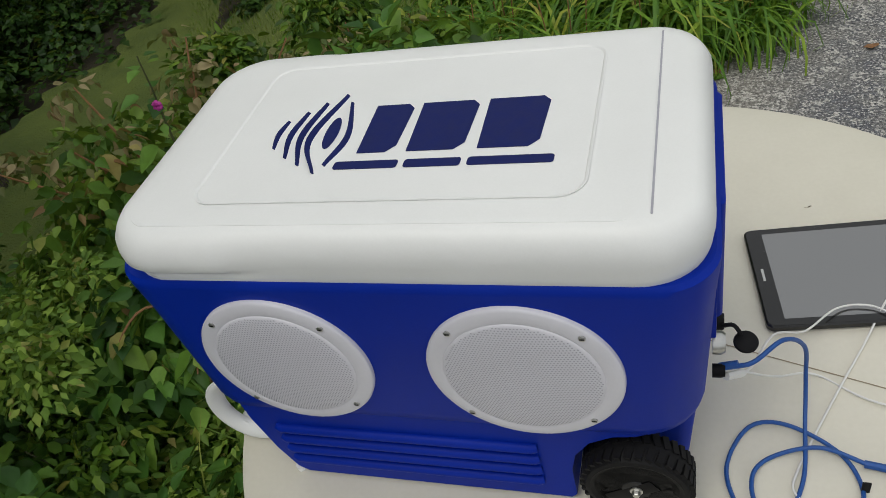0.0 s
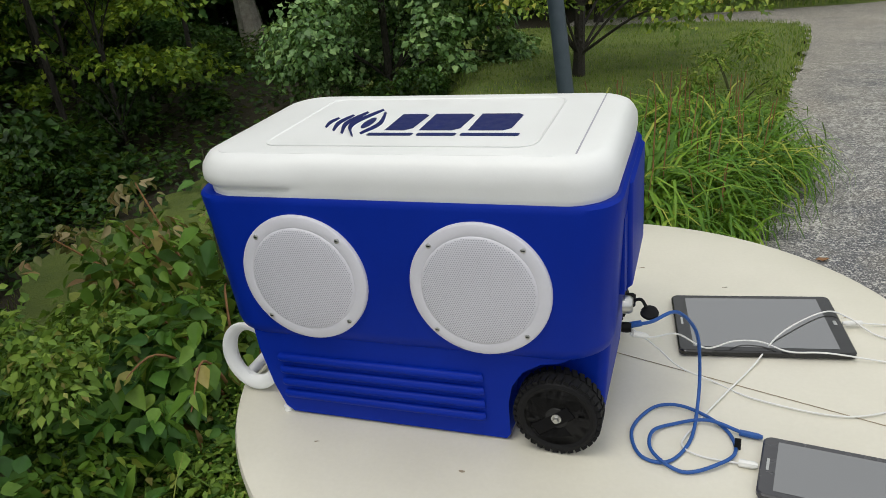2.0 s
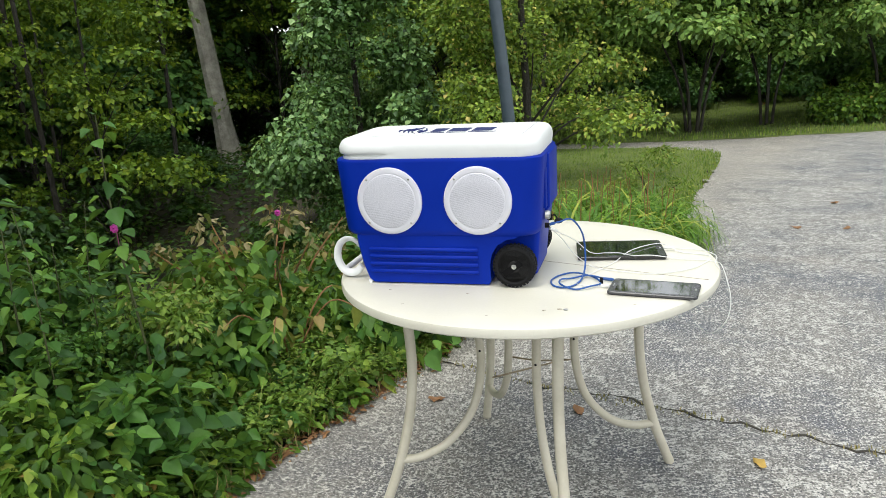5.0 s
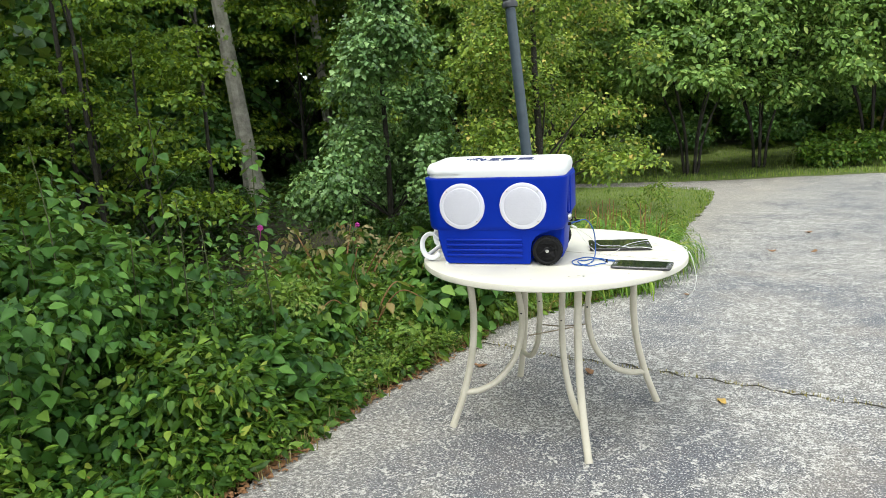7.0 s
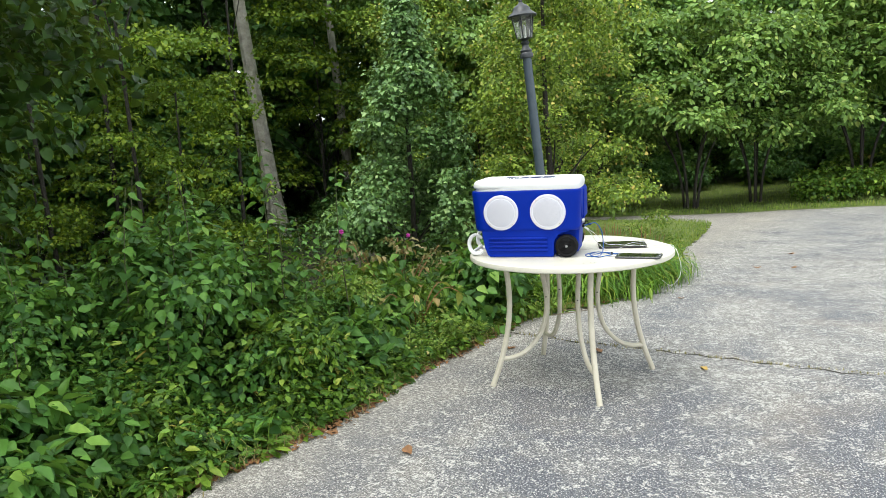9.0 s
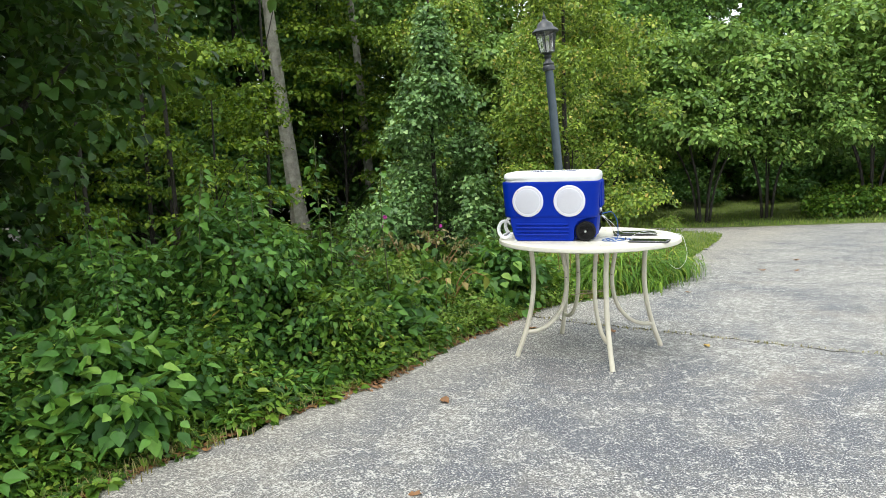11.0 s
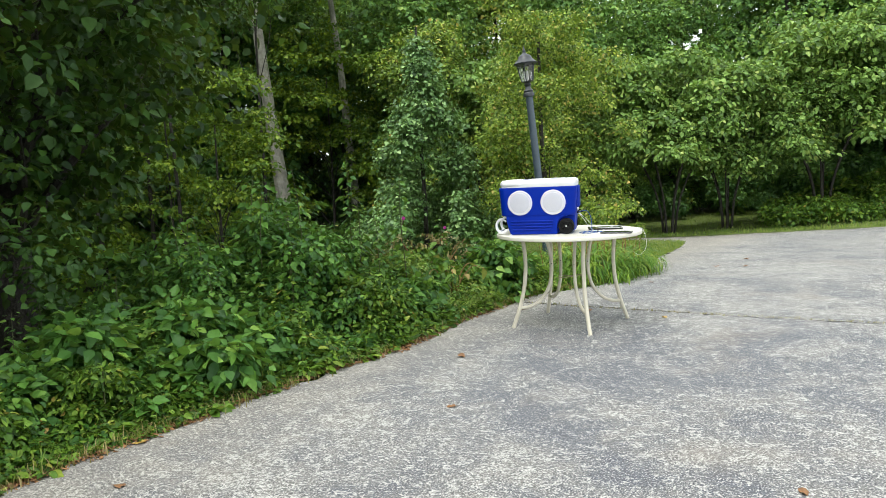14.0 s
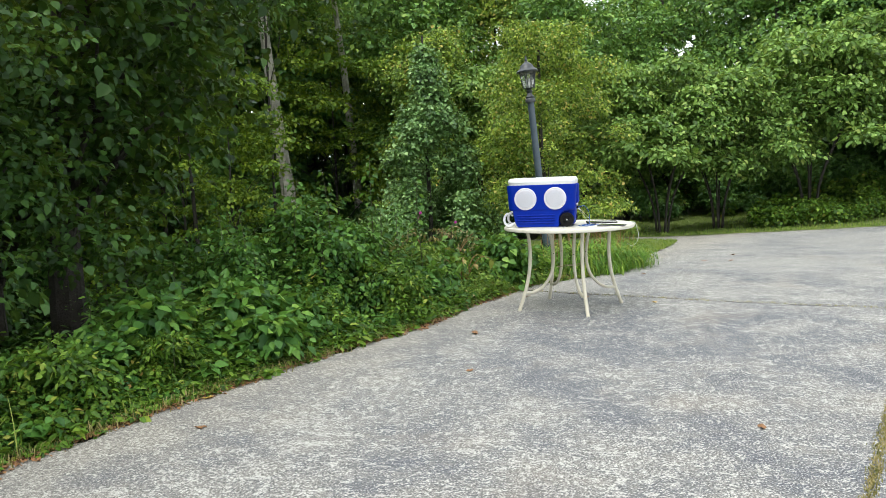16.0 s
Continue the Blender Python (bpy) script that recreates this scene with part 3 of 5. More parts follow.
def make_cooler():
    c = thing("cooler", "royal blue wheeled cooler with white lid, standing on the table", "cooler", (0, 0, TOP))
    # shell: flared upper body over a narrower foot
    x0, x1 = -0.274, 0.286
    mx, hx, my, hy = (x0 + x1) / 2, (x1 - x0) / 2, 0.172, 0.164
    rings = []
    for z, dx, dy, r in ((0.138, -0.030, -0.022, 0.05), (0.136, -0.016, -0.008, 0.06), (0.142, -0.010, -0.003, 0.06), (0.155, -0.008, -0.001, 0.058), (0.30, 0.0, 0.0, 0.052), (0.334, 0.003, 0.001, 0.05), (0.341, 0.003, 0.001, 0.05), (0.345, -0.001, -0.002, 0.048), (0.345, -0.02, -0.02, 0.04)):
        rings.append(rrect(mx, my, hx + dx, hy + dy, r, z, 8))
    part("body", lofted(*rings), BLUE, c)
    # the foot, with arches cut for the wheels
    foot = bmesh.new()
    prof = [(-0.228, 0.140), (-0.226, 0.11), (-0.214, 0.05), (-0.200, 0.012), (-0.188, 0.003), (0.140, 0.003), (0.146, 0.010), (0.146, 0.06), (0.152, 0.088), (0.168, 0.112), (0.192, 0.126), (0.215, 0.130), (0.235, 0.140)]
    n = len(prof)
    fr, bk, e = 0.016, 0.330, 0.008
    loft(foot, [[Vector((x * 0.985 + 0.002, fr, z)) for x, z in prof], [Vector((x, fr + e, z)) for x, z in prof], [Vector((x, bk - e, z)) for x, z in prof], [Vector((x * 0.985 + 0.002, bk, z)) for x, z in prof]])
    part("foot", foot, BLUE, c)
    part("core", lofted(rrect(0.20, 0.172, 0.062, 0.108, 0.015, 0.02), rrect(0.205, 0.172, 0.068, 0.112, 0.015, 0.142)), BLUE, c)
    for k in range(4):
        z = 0.036 + k * 0.0205
        half = bmesh.new()
        tube(half, [(-0.188, 0.0165, z), (-0.184, 0.0145, z), (0.108, 0.0145, z), (0.112, 0.0165, z)], 0.0065, 10, 1.0)
        part("rib", half, BLUE, c)
    part("drip_foot", lathe(bmesh.new(), [(0.006, 0), (0.006, 0.008), (0.002, 0.008)], 12, Matrix.Translation((-0.196, 0.02, 0))), WHITE, c, "small white plastic foot")
    # lid
    lx, lhx, ly, lhy = 0.0105, 0.273, 0.170, 0.162

    def lid_ring(z, d, r, push):
        """One ring of the lid; its left end swells into a grip, with a groove beneath."""
        pts = rrect(lx, ly, lhx + d, lhy + d, r, z, 10)
        back, front = [Vector((x, pts[10].y, z)) for x in (0.1, -0.09, -0.118, -0.136, -0.15)], [Vector((x, pts[32].y, z)) for x in (-0.15, -0.136, -0.118, -0.09, 0.1)]
        pts = pts[:11] + back + pts[11:33] + front + pts[33:]
        out = []
        for q in pts:
            k = min(1.0, max(0.0, (-0.116 - q.x) / 0.026))
            k = k * k * (3 - 2 * k) * push
            away = Vector((min(0, q.x + 0.15) / 0.11 if q.x < -0.2 else 0, (q.y - ly) / lhy, 0))
            out.append(q + away.normalized() * k if away.length else q)
        return out

    lid = lofted(*[lid_ring(*row) for row in (
        (0.339, -0.012, 0.05, 0), (0.339, -0.003, 0.055, 0), (0.347, -0.002, 0.056, 0), (0.350, -0.001, 0.056, -0.001), (0.3525, -0.001, 0.056, -0.004), (0.357, 0.0, 0.057, -0.004), (0.359, 0.0, 0.057, 0.003), (0.364, 0.001, 0.058, 0.0055), (0.372, 0.001, 0.058, 0.0055), (0.381, 0.0, 0.058, 0.005), (0.389, -0.004, 0.055, 0.004), (0.3945, -0.0085, 0.051, 0.003), (0.3975, -0.0145, 0.046, 0.0015), (0.399, -0.022, 0.04, 0), (0.399, -0.05, 0.03, 0))])
    lo = part("lid", lid, WHITE, c, "white plastic lid with rounded edges")
    part("hatch", lofted(*[rrect(0.0, 0.1675, 0.234 + d, 0.139 + d, 0.025, z, 5) for z, d in ((0.396, 0.003), (0.3988, 0.002), (0.3991, 0.0), (0.3993, -0.006), (0.3993, -0.03))]), WHITE, lo)
    panel = bmesh.new()
    ringpath = rrect(0.004, 0.172, 0.182, 0.116, 0.022, 0.3991, 8)
    tube(panel, ringpath[len(ringpath) // 2 :] + ringpath[: len(ringpath) // 2] + [ringpath[len(ringpath) // 2]], 0.0028, 8, 0.35)
    part("panel_ridge", panel, WHITE, lo)
    part("end_recess", lofted(*[rrect(0.2385, 0.17, 0.0009, 0.136, 0.0008, z, 2) for z in (0.398, 0.3996)]), HOLE, lo, "narrow shadowed hinge gap")
    # carrying lug at the end
    lug = lofted(*[rrect(0.272, 0.205, 0.014, 0.085, 0.006, z, 4) for z in (0.182, 0.185)], *[rrect(0.275, 0.205, 0.0185, 0.088, 0.008, z, 4) for z in (0.192, 0.334)], rrect(0.272, 0.205, 0.014, 0.084, 0.008, 0.3425, 4))
    part("carry_lug", lug, BLUE, c)
    part("recess", box(bmesh.new(), 0.270, 0.2872, 0.088, 0.118, 0.195, 0.30, 0.002), BLUE, c, "shadowed hand recess")
    # tow handle
    for y in (0.06, 0.255):
        arc = [(-0.268 + 0.039 * math.cos(a), y, 0.064 + 0.050 * math.sin(a)) for a in np.linspace(radians(35), radians(325), 26)]
        part("handle_arm", tube(bmesh.new(), arc, 0.0115, 12, 0.5), WHITE, c, "white plastic tow handle arm")
    part("handle_grip", tube(bmesh.new(), [(-0.288, 0.06, 0.021), (-0.289, 0.16, 0.021), (-0.288, 0.255, 0.021)], 0.009, 12), WHITE, c, "white plastic tow handle grip")
    part("pivot", lathe(bmesh.new(), [(0.006, 0), (0.006, 0.006), (0.002, 0.007)], 12, Matrix.Translation((-0.262, 0.06, 0.325)) @ Matrix.Rotation(radians(-90), 4, "Y")), STEEL, c)
    wheel(c, 0.212, 0.058, 0.036, 0.0)
    wheel(c, 0.212, 0.058, 0.305, 0.341)
    part("axle", tube(bmesh.new(), [(0.212, 0.03, 0.058), (0.212, 0.31, 0.058)], 0.005, 8), STEEL, c)
    # sockets in the end wall
    side = Matrix.Rotation(radians(90), 4, "Y")
    for y, z, r, m in ((0.10, 0.175, 0.012, STEEL), (0.14, 0.16, 0.010, RUBBER), (0.085, 0.150, 0.007, RIM_BLACK)):
        part("socket", lathe(bmesh.new(), [(r, -0.004), (r, 0.004), (r * 0.8, 0.008), (r * 0.3, 0.008)], 18, Matrix.Translation((0.288, y, z)) @ side), m, c)
    part("socket_cap", lathe(bmesh.new(), [(0.010, 0), (0.012, 0.002), (0.011, 0.005), (0.004, 0.007)], 20, Matrix.Translation((0.316, 0.12, 0.152)) @ Matrix.Rotation(radians(20), 4, "X")), RUBBER, c, "black rubber socket cap hanging open")
    part("cap_strap", tube(bmesh.new(), smooth_path([(0.294, 0.13, 0.165), (0.305, 0.128, 0.168), (0.314, 0.122, 0.155)], 4), 0.0022, 6), RUBBER, c)
    # the vinyl mark on the lid
    z = 0.3999
    strokes = (((-0.122, 0.136), (-0.125, 0.159), (-0.123, 0.183), 0.0036), ((-0.103, 0.120), (-0.110, 0.156), (-0.106, 0.197), 0.0042), ((-0.085, 0.108), (-0.097, 0.154), (-0.090, 0.212), 0.0046), ((-0.064, 0.095), (-0.086, 0.148), (-0.071, 0.225), 0.0048), ((-0.057, 0.106), (-0.0465, 0.15), (-0.062, 0.211), 0.0044))
    for p0, p1, p2, w in strokes:
        bend = smooth_path([(*p0, z), (*p1, z), (*p2, z)], 7)
        part("mark_arc", tube(bmesh.new(), bend, lambda q, w=w: w * (0.55 + 0.45 * math.sin(math.pi * q)), 8, 0.1), NAVY, lo, "navy vinyl arc")
    part("mark_dot", lathe(bmesh.new(), [(0.009, 0), (0.009, 0.0003), (0.001, 0.0003)], 24, Matrix.Translation((-0.0675, 0.159, z - 0.0002)) @ Matrix.Rotation(radians(3), 4, "Z") @ Matrix.Diagonal((0.78, 2.9, 1, 1))), NAVY, lo)
    # three plain chamfered blocks and a row of bars
    for x0, x1 in ((-0.030, 0.007), (0.019, 0.073), (0.086, 0.141)):
        outline = [(x0, 0.124), (x1 - 0.009, 0.124), (x1, 0.134), (x1 + 0.002, 0.194), (x1 - 0.005, 0.202), (x0 - 0.002, 0.202)]
        part("mark_block", lofted(*[[Vector((x, y, zz)) for x, y in outline] for zz in (z - 0.0003, z + 0.0001)]), NAVY, lo, "navy vinyl block")
    for a, b in ((-0.047, 0.016), (0.022, 0.075), (0.081, 0.157)):
        part("mark_bar", lofted(*[rrect((a + b) / 2, 0.106, (b - a) / 2, 0.0058, 0.003, zz, 3) for zz in (z - 0.0003, z + 0.0001)]), NAVY, lo, "navy vinyl bar")
    return c


make_cooler()
for sx in (-0.119, 0.1215):
    sp = speaker((sx, 0.006, 0.920))
    tagged(sp, group="speakers in the cooler")


# ---- tablets and cables ----
def tablet(name, label, centre, turn, length, width, thick, edge, rim):
    t = thing(name, label, "tablet", (centre[0], centre[1], TOP))
    t.rotation_euler = (0, 0, radians(turn))
    h, w = length / 2, width / 2
    part("case", lofted(rrect(0, 0, h - 0.003, w - 0.003, 0.008, 0.0006), rrect(0, 0, h, w, 0.010, 0.003), rrect(0, 0, h, w, 0.010, thick - 0.002), rrect(0, 0, h - 0.002, w - 0.002, 0.009, thick)), edge, t)
    part("bezel", lofted(rrect(0, 0, h - 0.0022, w - 0.0022, 0.009, thick - 0.0005), rrect(0, 0, h - 0.0022, w - 0.0022, 0.009, thick + 0.0004)), edge, t)
    part("screen", lofted(rrect(0, 0, h - rim, w - rim * 0.55, 0.001, thick), rrect(0, 0, h - rim, w - rim * 0.55, 0.001, thick + 0.0007)), SCREEN, t, "dark glossy screen")
    part("button", lofted(rrect(h - rim * 0.5, 0, 0.0025, 0.007, 0.002, thick), rrect(h - rim * 0.5, 0, 0.0025, 0.007, 0.002, thick + 0.001)), STEEL, t)
    part("maker_mark", lofted(rrect(-h + rim * 0.5, 0, 0.0016, 0.011, 0.0005, thick), rrect(-h + rim * 0.5, 0, 0.0016, 0.011, 0.0005, thick + 0.0008)), STEEL, t)
    return t


tablet("tablet", "large black tablet with dark reflective screen lying on the table", (0.466, 0.366), 7, 0.252, 0.178, 0.011, BEZEL, 0.022)
tablet("tablet", "smaller charcoal tablet plugged into cables near the table rim", (0.565, 0.010), -7.5, 0.218, 0.112, 0.0095, GREY_BEZEL, 0.018)


def cable(label, points, radius, material, ends=(), end_size=0.006):
    c = thing("cable", label, "cable", points[0])
    o = Vector(points[0])
    part("cord", tube(bmesh.new(), [q - o for q in smooth_path(points, 8)], radius, 8), material, c)
    for a, b in ends:
        part("plug", tube(bmesh.new(), [Vector(a) - o, Vector(a).lerp(Vector(b), 0.8) - o, Vector(b) - o], lambda u: end_size * (1 if u < 0.7 else 0.6), 8), material, c)
    return c


TZ = TOP + 0.003
cable("blue braided audio cable looping from the cooler to a tablet", [(0.295, 0.09, 0.838), (0.32, 0.09, 0.845), (0.35, 0.12, 0.845), (0.375, 0.15, 0.80), (0.382, 0.16, 0.74), (0.382, 0.13, 0.70), (0.375, 0.06, TZ), (0.350, 0.012, TZ), (0.315, 0.017, TZ), (0.300, 0.068, TZ), (0.325, 0.122, TZ), (0.365, 0.125, TZ + 0.004), (0.415, 0.095, TZ), (0.430, 0.05, TZ), (0.410, 0.015, TZ + 0.004), (0.368, -0.004, TZ), (0.330, 0.02, TZ + 0.005), (0.326, 0.06, TZ + 0.005), (0.350, 0.088, TZ), (0.395, 0.098, TZ + 0.006), (0.44, 0.083, TZ + 0.003), (0.456, 0.081, TZ + 0.002)], 0.0024, CABLE_BLUE, [((0.435, 0.085, TZ + 0.002), (0.463, 0.080, TZ + 0.002)), ((0.308, 0.09, 0.842), (0.288, 0.09, 0.836))], 0.0042)
cable("white charging cable trailing across both tablets", [(0.295, 0.085, 0.828), (0.32, 0.11, 0.81), (0.35, 0.19, 0.77), (0.39, 0.24, 0.72), (0.43, 0.29, 0.705), (0.468, 0.298, 0.703), (0.507, 0.278, 0.702), (0.56, 0.283, 0.702), (0.638, 0.292, TZ), (0.70, 0.285, TZ), (0.722, 0.275, TZ), (0.736, 0.265, TZ), (0.744, 0.25, TZ - 0.004), (0.756, 0.235, 0.655), (0.768, 0.215, 0.595), (0.755, 0.20, 0.54), (0.715, 0.20, 0.505), (0.675, 0.23, 0.525)], 0.0013, CABLE_WHITE, [((0.297, 0.085, 0.829), (0.315, 0.10, 0.817))], 0.0045)
cable("white charging cable curving over the table to a tablet", [(0.296, 0.10, 0.826), (0.325, 0.12, 0.79), (0.355, 0.16, 0.735), (0.40, 0.20, TZ), (0.46, 0.165, TZ), (0.571, 0.148, TZ), (0.66, 0.20, TZ), (0.712, 0.285, TZ), (0.712, 0.335, TZ), (0.64, 0.365, TZ), (0.60, 0.395, 0.702), (0.566, 0.405, 0.703), (0.50, 0.33, 0.703), (0.455, 0.245, TZ), (0.414, 0.164, TZ), (0.372, 0.075, TZ), (0.366, 0.045, TZ), (0.39, 0.030, TZ), (0.435, 0.026, TZ)], 0.0013, CABLE_WHITE, [((0.433, 0.026, TZ + 0.001), (0.455, 0.023, TZ + 0.002))], 0.005)
cable("white cable end leaving a tablet over the rim", [(0.605, 0.39, 0.696), (0.66, 0.40, TZ), (0.705, 0.385, TZ), (0.735, 0.33, TZ), (0.728, 0.26, TZ), (0.735, 0.20, TZ)], 0.0013, CABLE_WHITE, [((0.62, 0.393, 0.695), (0.592, 0.386, 0.696))], 0.0042)
tag = thing("cable_tag", "small black paper tag wrapped on the cable", "tag", (0.432, 0.055, TOP))
part("flag", box(bmesh.new(), -0.004, 0.004, -0.001, 0.001, 0.001, 0.018, 0.0004), RUBBER, tag)

# ---- the lamp post ----
def make_lamp():
    lx, ly = -0.56, 3.5
    base = float(ground_z(lx, ly))
    lamp = thing("lamp_post", "slate-blue garden lamp post with a dark lantern, standing in the lawn", "lamp", (-0.36, ly, base))
    o = Vector((-0.36, ly, base))
    foot, neck, top = Vector((-0.36, ly, base - 0.02)), Vector((-0.54, ly, 2.03)), Vector((-0.578, ly, 2.47))
    ax = (neck - foot).normalized()
    part("post", tube(bmesh.new(), [foot - o, foot.lerp(neck, 0.5) - o, neck - o], lambda u: 0.047 - 0.006 * u, 20), POST, lamp)
    m = Matrix.Translation(neck - o) @ ax.to_track_quat("Z", "Y").to_matrix().to_4x4() @ Matrix.Scale(1.2, 4)
    part("collar", lathe(bmesh.new(), [(0.03, -0.05), (0.052, -0.045), (0.054, -0.02), (0.044, -0.005), (0.048, 0.01), (0.03, 0.03), (0.024, 0.05), (0.036, 0.07), (0.022, 0.085), (0.05, 0.10), (0.01, 0.10)], 20, m), LANTERN, lamp)
    g = part("glass", loft(bmesh.new(), [[m @ Vector((r * math.cos(a), r * math.sin(a), z)) for a in np.arange(6) * math.pi / 3] for r, z in ((0.058, 0.105), (0.088, 0.27))]), GLASS, lamp)
    g.visible_shadow = False
    for k in range(6):
        a = k * math.pi / 3
        part("bar", tube(bmesh.new(), [m @ Vector((0.060 * math.cos(a), 0.060 * math.sin(a), 0.10)), m @ Vector((0.091 * math.cos(a), 0.091 * math.sin(a), 0.275))], 0.006, 6), LANTERN, lamp)
    part("bulb", lathe(bmesh.new(), [(0.008, 0.10), (0.012, 0.13), (0.014, 0.18), (0.009, 0.20), (0.001, 0.203)], 12, m), WHITE, lamp)
    part("roof", lathe(bmesh.new(), [(0.02, 0.262), (0.112, 0.264), (0.116, 0.275), (0.098, 0.292), (0.072, 0.312), (0.066, 0.335), (0.045, 0.352), (0.028, 0.362), (0.014, 0.378), (0.017, 0.392), (0.010, 0.406), (0.006, 0.43), (0.001, 0.445)], 12, m), LANTERN, lamp)


make_lamp()


# ---- plants ----
def shrub(seed, label, at, clumps, leaves, size, material, stem=None, aspect=0.37, name="shrub", category="shrub", droop=0.3, stems=5, group="", shape=8):
    """A shrub: stems from one foot to its clumps, and a crown of leaves."""
    s = thing(name, label, category, at, group)
    rng = random.Random(seed)
    bm = bmesh.new()
    foot = 0.1 if category == "shrub" else 0.004
    for c in clumps[:stems]:
        q = Vector(c[:3])
        tube(bm, smooth_path([(rng.uniform(-foot, foot), rng.uniform(-foot, foot), -0.05), q * 0.5 + Vector((0, 0, q.z * 0.12)), q + Vector((0, 0, c[5] * 0.5))], 4), lambda u: 0.007 * (1.1 - 0.8 * u) * (1 + q.z * 0.4), 5)
    part("stem", bm, stem or STEM, s)
    mesh_of("crown", *crown_arrays(seed, clumps, leaves, size, aspect, 0.45, droop, shape), material, s)
    return s


def mound(seed, n, w, h, low=0.0):
    """Clumps of an uneven mound of half-width w and height h."""
    r = random.Random(seed)
    out = []
    for _ in range(n):
        x, y = r.uniform(-w, w), r.uniform(-w, w)
        z = low + h * (1 - 0.55 * (x * x + y * y) / (w * w)) * r.uniform(0.3, 0.85)
        q = r.uniform(0.15, 0.33) * w
        out.append((x, y, max(z, 0.5 * q), q, q, q * r.uniform(0.7, 1.1)))
    return out


def tree(seed, label, at, height, radius, clumps, leaves, size, material, bark, top=None, aspect=0.42, lean=0.0, name="tree", droop=0.35, group="", shape=2, limb_count=14):
    """A tree: tapered trunk, limbs to its clumps, crown of leaves. Clumps are relative to the foot."""
    t = thing(name, label, "tree", at, group)
    ends = [(c[0], c[1], c[2]) for c in clumps]
    part("trunk", limbs(bmesh.new(), seed, (0, 0, -0.2), top or (lean * height, 0, height), radius, ends[:limb_count], 6), bark, t)
    mesh_of("crown", *crown_arrays(seed, clumps, leaves, size, aspect, 0.3, droop, shape), material, t)
    return t


def layers(seed, n, low, high, spread, size, flat=0.4, taper=0.6):
    r = random.Random(seed)
    out = []
    for i in range(n):
        u = (i + r.random()) / n
        z = low + (high - low) * u
        w = spread * (1 - taper * u) * math.sqrt(r.random())
        a = r.uniform(0, 6.283)
        q = size * r.uniform(0.7, 1.3)
        out.append((w * math.cos(a), w * math.sin(a), z, q, q, q * flat))
    return out


def gz(x, y):
    return float(ground_z(x, y))


def place(ob, x, y, turn=0.0, s=1.0, dz=-0.04):
    """A copy of a plant on the ground at x, y."""
    c = copy_thing(ob, pose(x, y, gz(x, y) + dz, 0, 0, turn))
    c.scale = (s, s, s)
    return c


rnd = random.Random(7)

# weeds on the bank, each a stalk with leaves set round it
def weed_bed(seed, plants, per, y0, y1, depth, h0, h1, size, material, name, label, inner=0.0, shape=4, aspect=0.34):
    rng = np.random.default_rng(seed)
    y = rng.uniform(y0, y1, plants)
    off = rng.random(plants) ** 1.1 * depth
    x = edge_x(y) + 0.02 - off + inner
    patch = 0.32 + 1.0 * (0.5 + 0.5 * np.sin(x * 5.1 + 2.1 * y) * np.cos(y * 3.3 - 1.7 * x)) ** 1.3
    h = (h0 + (h1 - h0) * np.minimum(1, off / depth * 1.3)) * patch * rng.uniform(0.45, 1.15, plants) * np.clip(0.72 + (y + 2.6) * 0.25, 0.72, 1) * np.clip(1.0 - (y - 0.15) * 0.62, 0.36, 1)
    lean = rng.normal(0, 0.22, (plants, 2)) + np.array([0.12, -0.10])
    k = np.tile(np.arange(per), plants)
    p = np.repeat(np.arange(plants), per)
    u = 0.25 + 0.75 * (k + rng.random(len(k))) / per
    a = k * 2.4 + rng.uniform(0, 6.283, plants)[p] + rng.normal(0, 0.3, len(k))
    z = h[p] * u
    d = np.column_stack([np.cos(a), np.sin(a), np.zeros(len(k))])
    root = np.column_stack([x[p] + lean[p, 0] * z * u, y[p] + lean[p, 1] * z * u, ground_z(x, y)[p] + z])
    base = root + d * (0.012 + 0.03 * rng.random((len(k), 1)))
    way = d + np.column_stack([np.zeros((len(k), 2)), rng.uniform(-0.45, 0.45, len(k))])
    nor = np.column_stack([rng.normal(0, 0.6, len(k)), rng.normal(0, 0.6, len(k)), np.ones(len(k))])
    ln = size * (0.45 + 1.25 * rng.random(plants) ** 2)[p] * rng.uniform(0.7, 1.2, len(k)) * (1.15 - 0.45 * u)
    ob = mesh_of(name, *leaf_arrays(rng, base, way, nor, ln, ln * aspect * rng.uniform(0.75, 1.25, plants)[p], shape), material)
    return tagged(ob, label, "weeds", kind="stuff")


weed_bed(11, 2900, 14, -8.5, 2.3, 0.85, 0.06, 0.46, 0.055, G_WEED, "weeds", "low green weeds spilling over the driveway edge", aspect=0.27)
weed_bed(12, 1700, 17, -8.5, 2.0, 1.9, 0.22, 0.95, 0.058, G_BROAD, "undergrowth", "dense broad-leaved undergrowth on the bank", -0.12, 8, 0.37)
weed_bed(13, 1000, 14, -8.5, 2.3, 1.6, 0.15, 0.75, 0.065, G_WEED, "leafy_weeds", "bright narrow-leaved weeds among the undergrowth", -0.05, 4, 0.22)

weed_bed(14, 1100, 34, 0.1, 2.2, 1.1, 0.2, 0.7, 0.034, G_FINE, "fine_weeds", "fine feathery small-leaved weeds beside the driveway", -0.05, 2, 0.3)

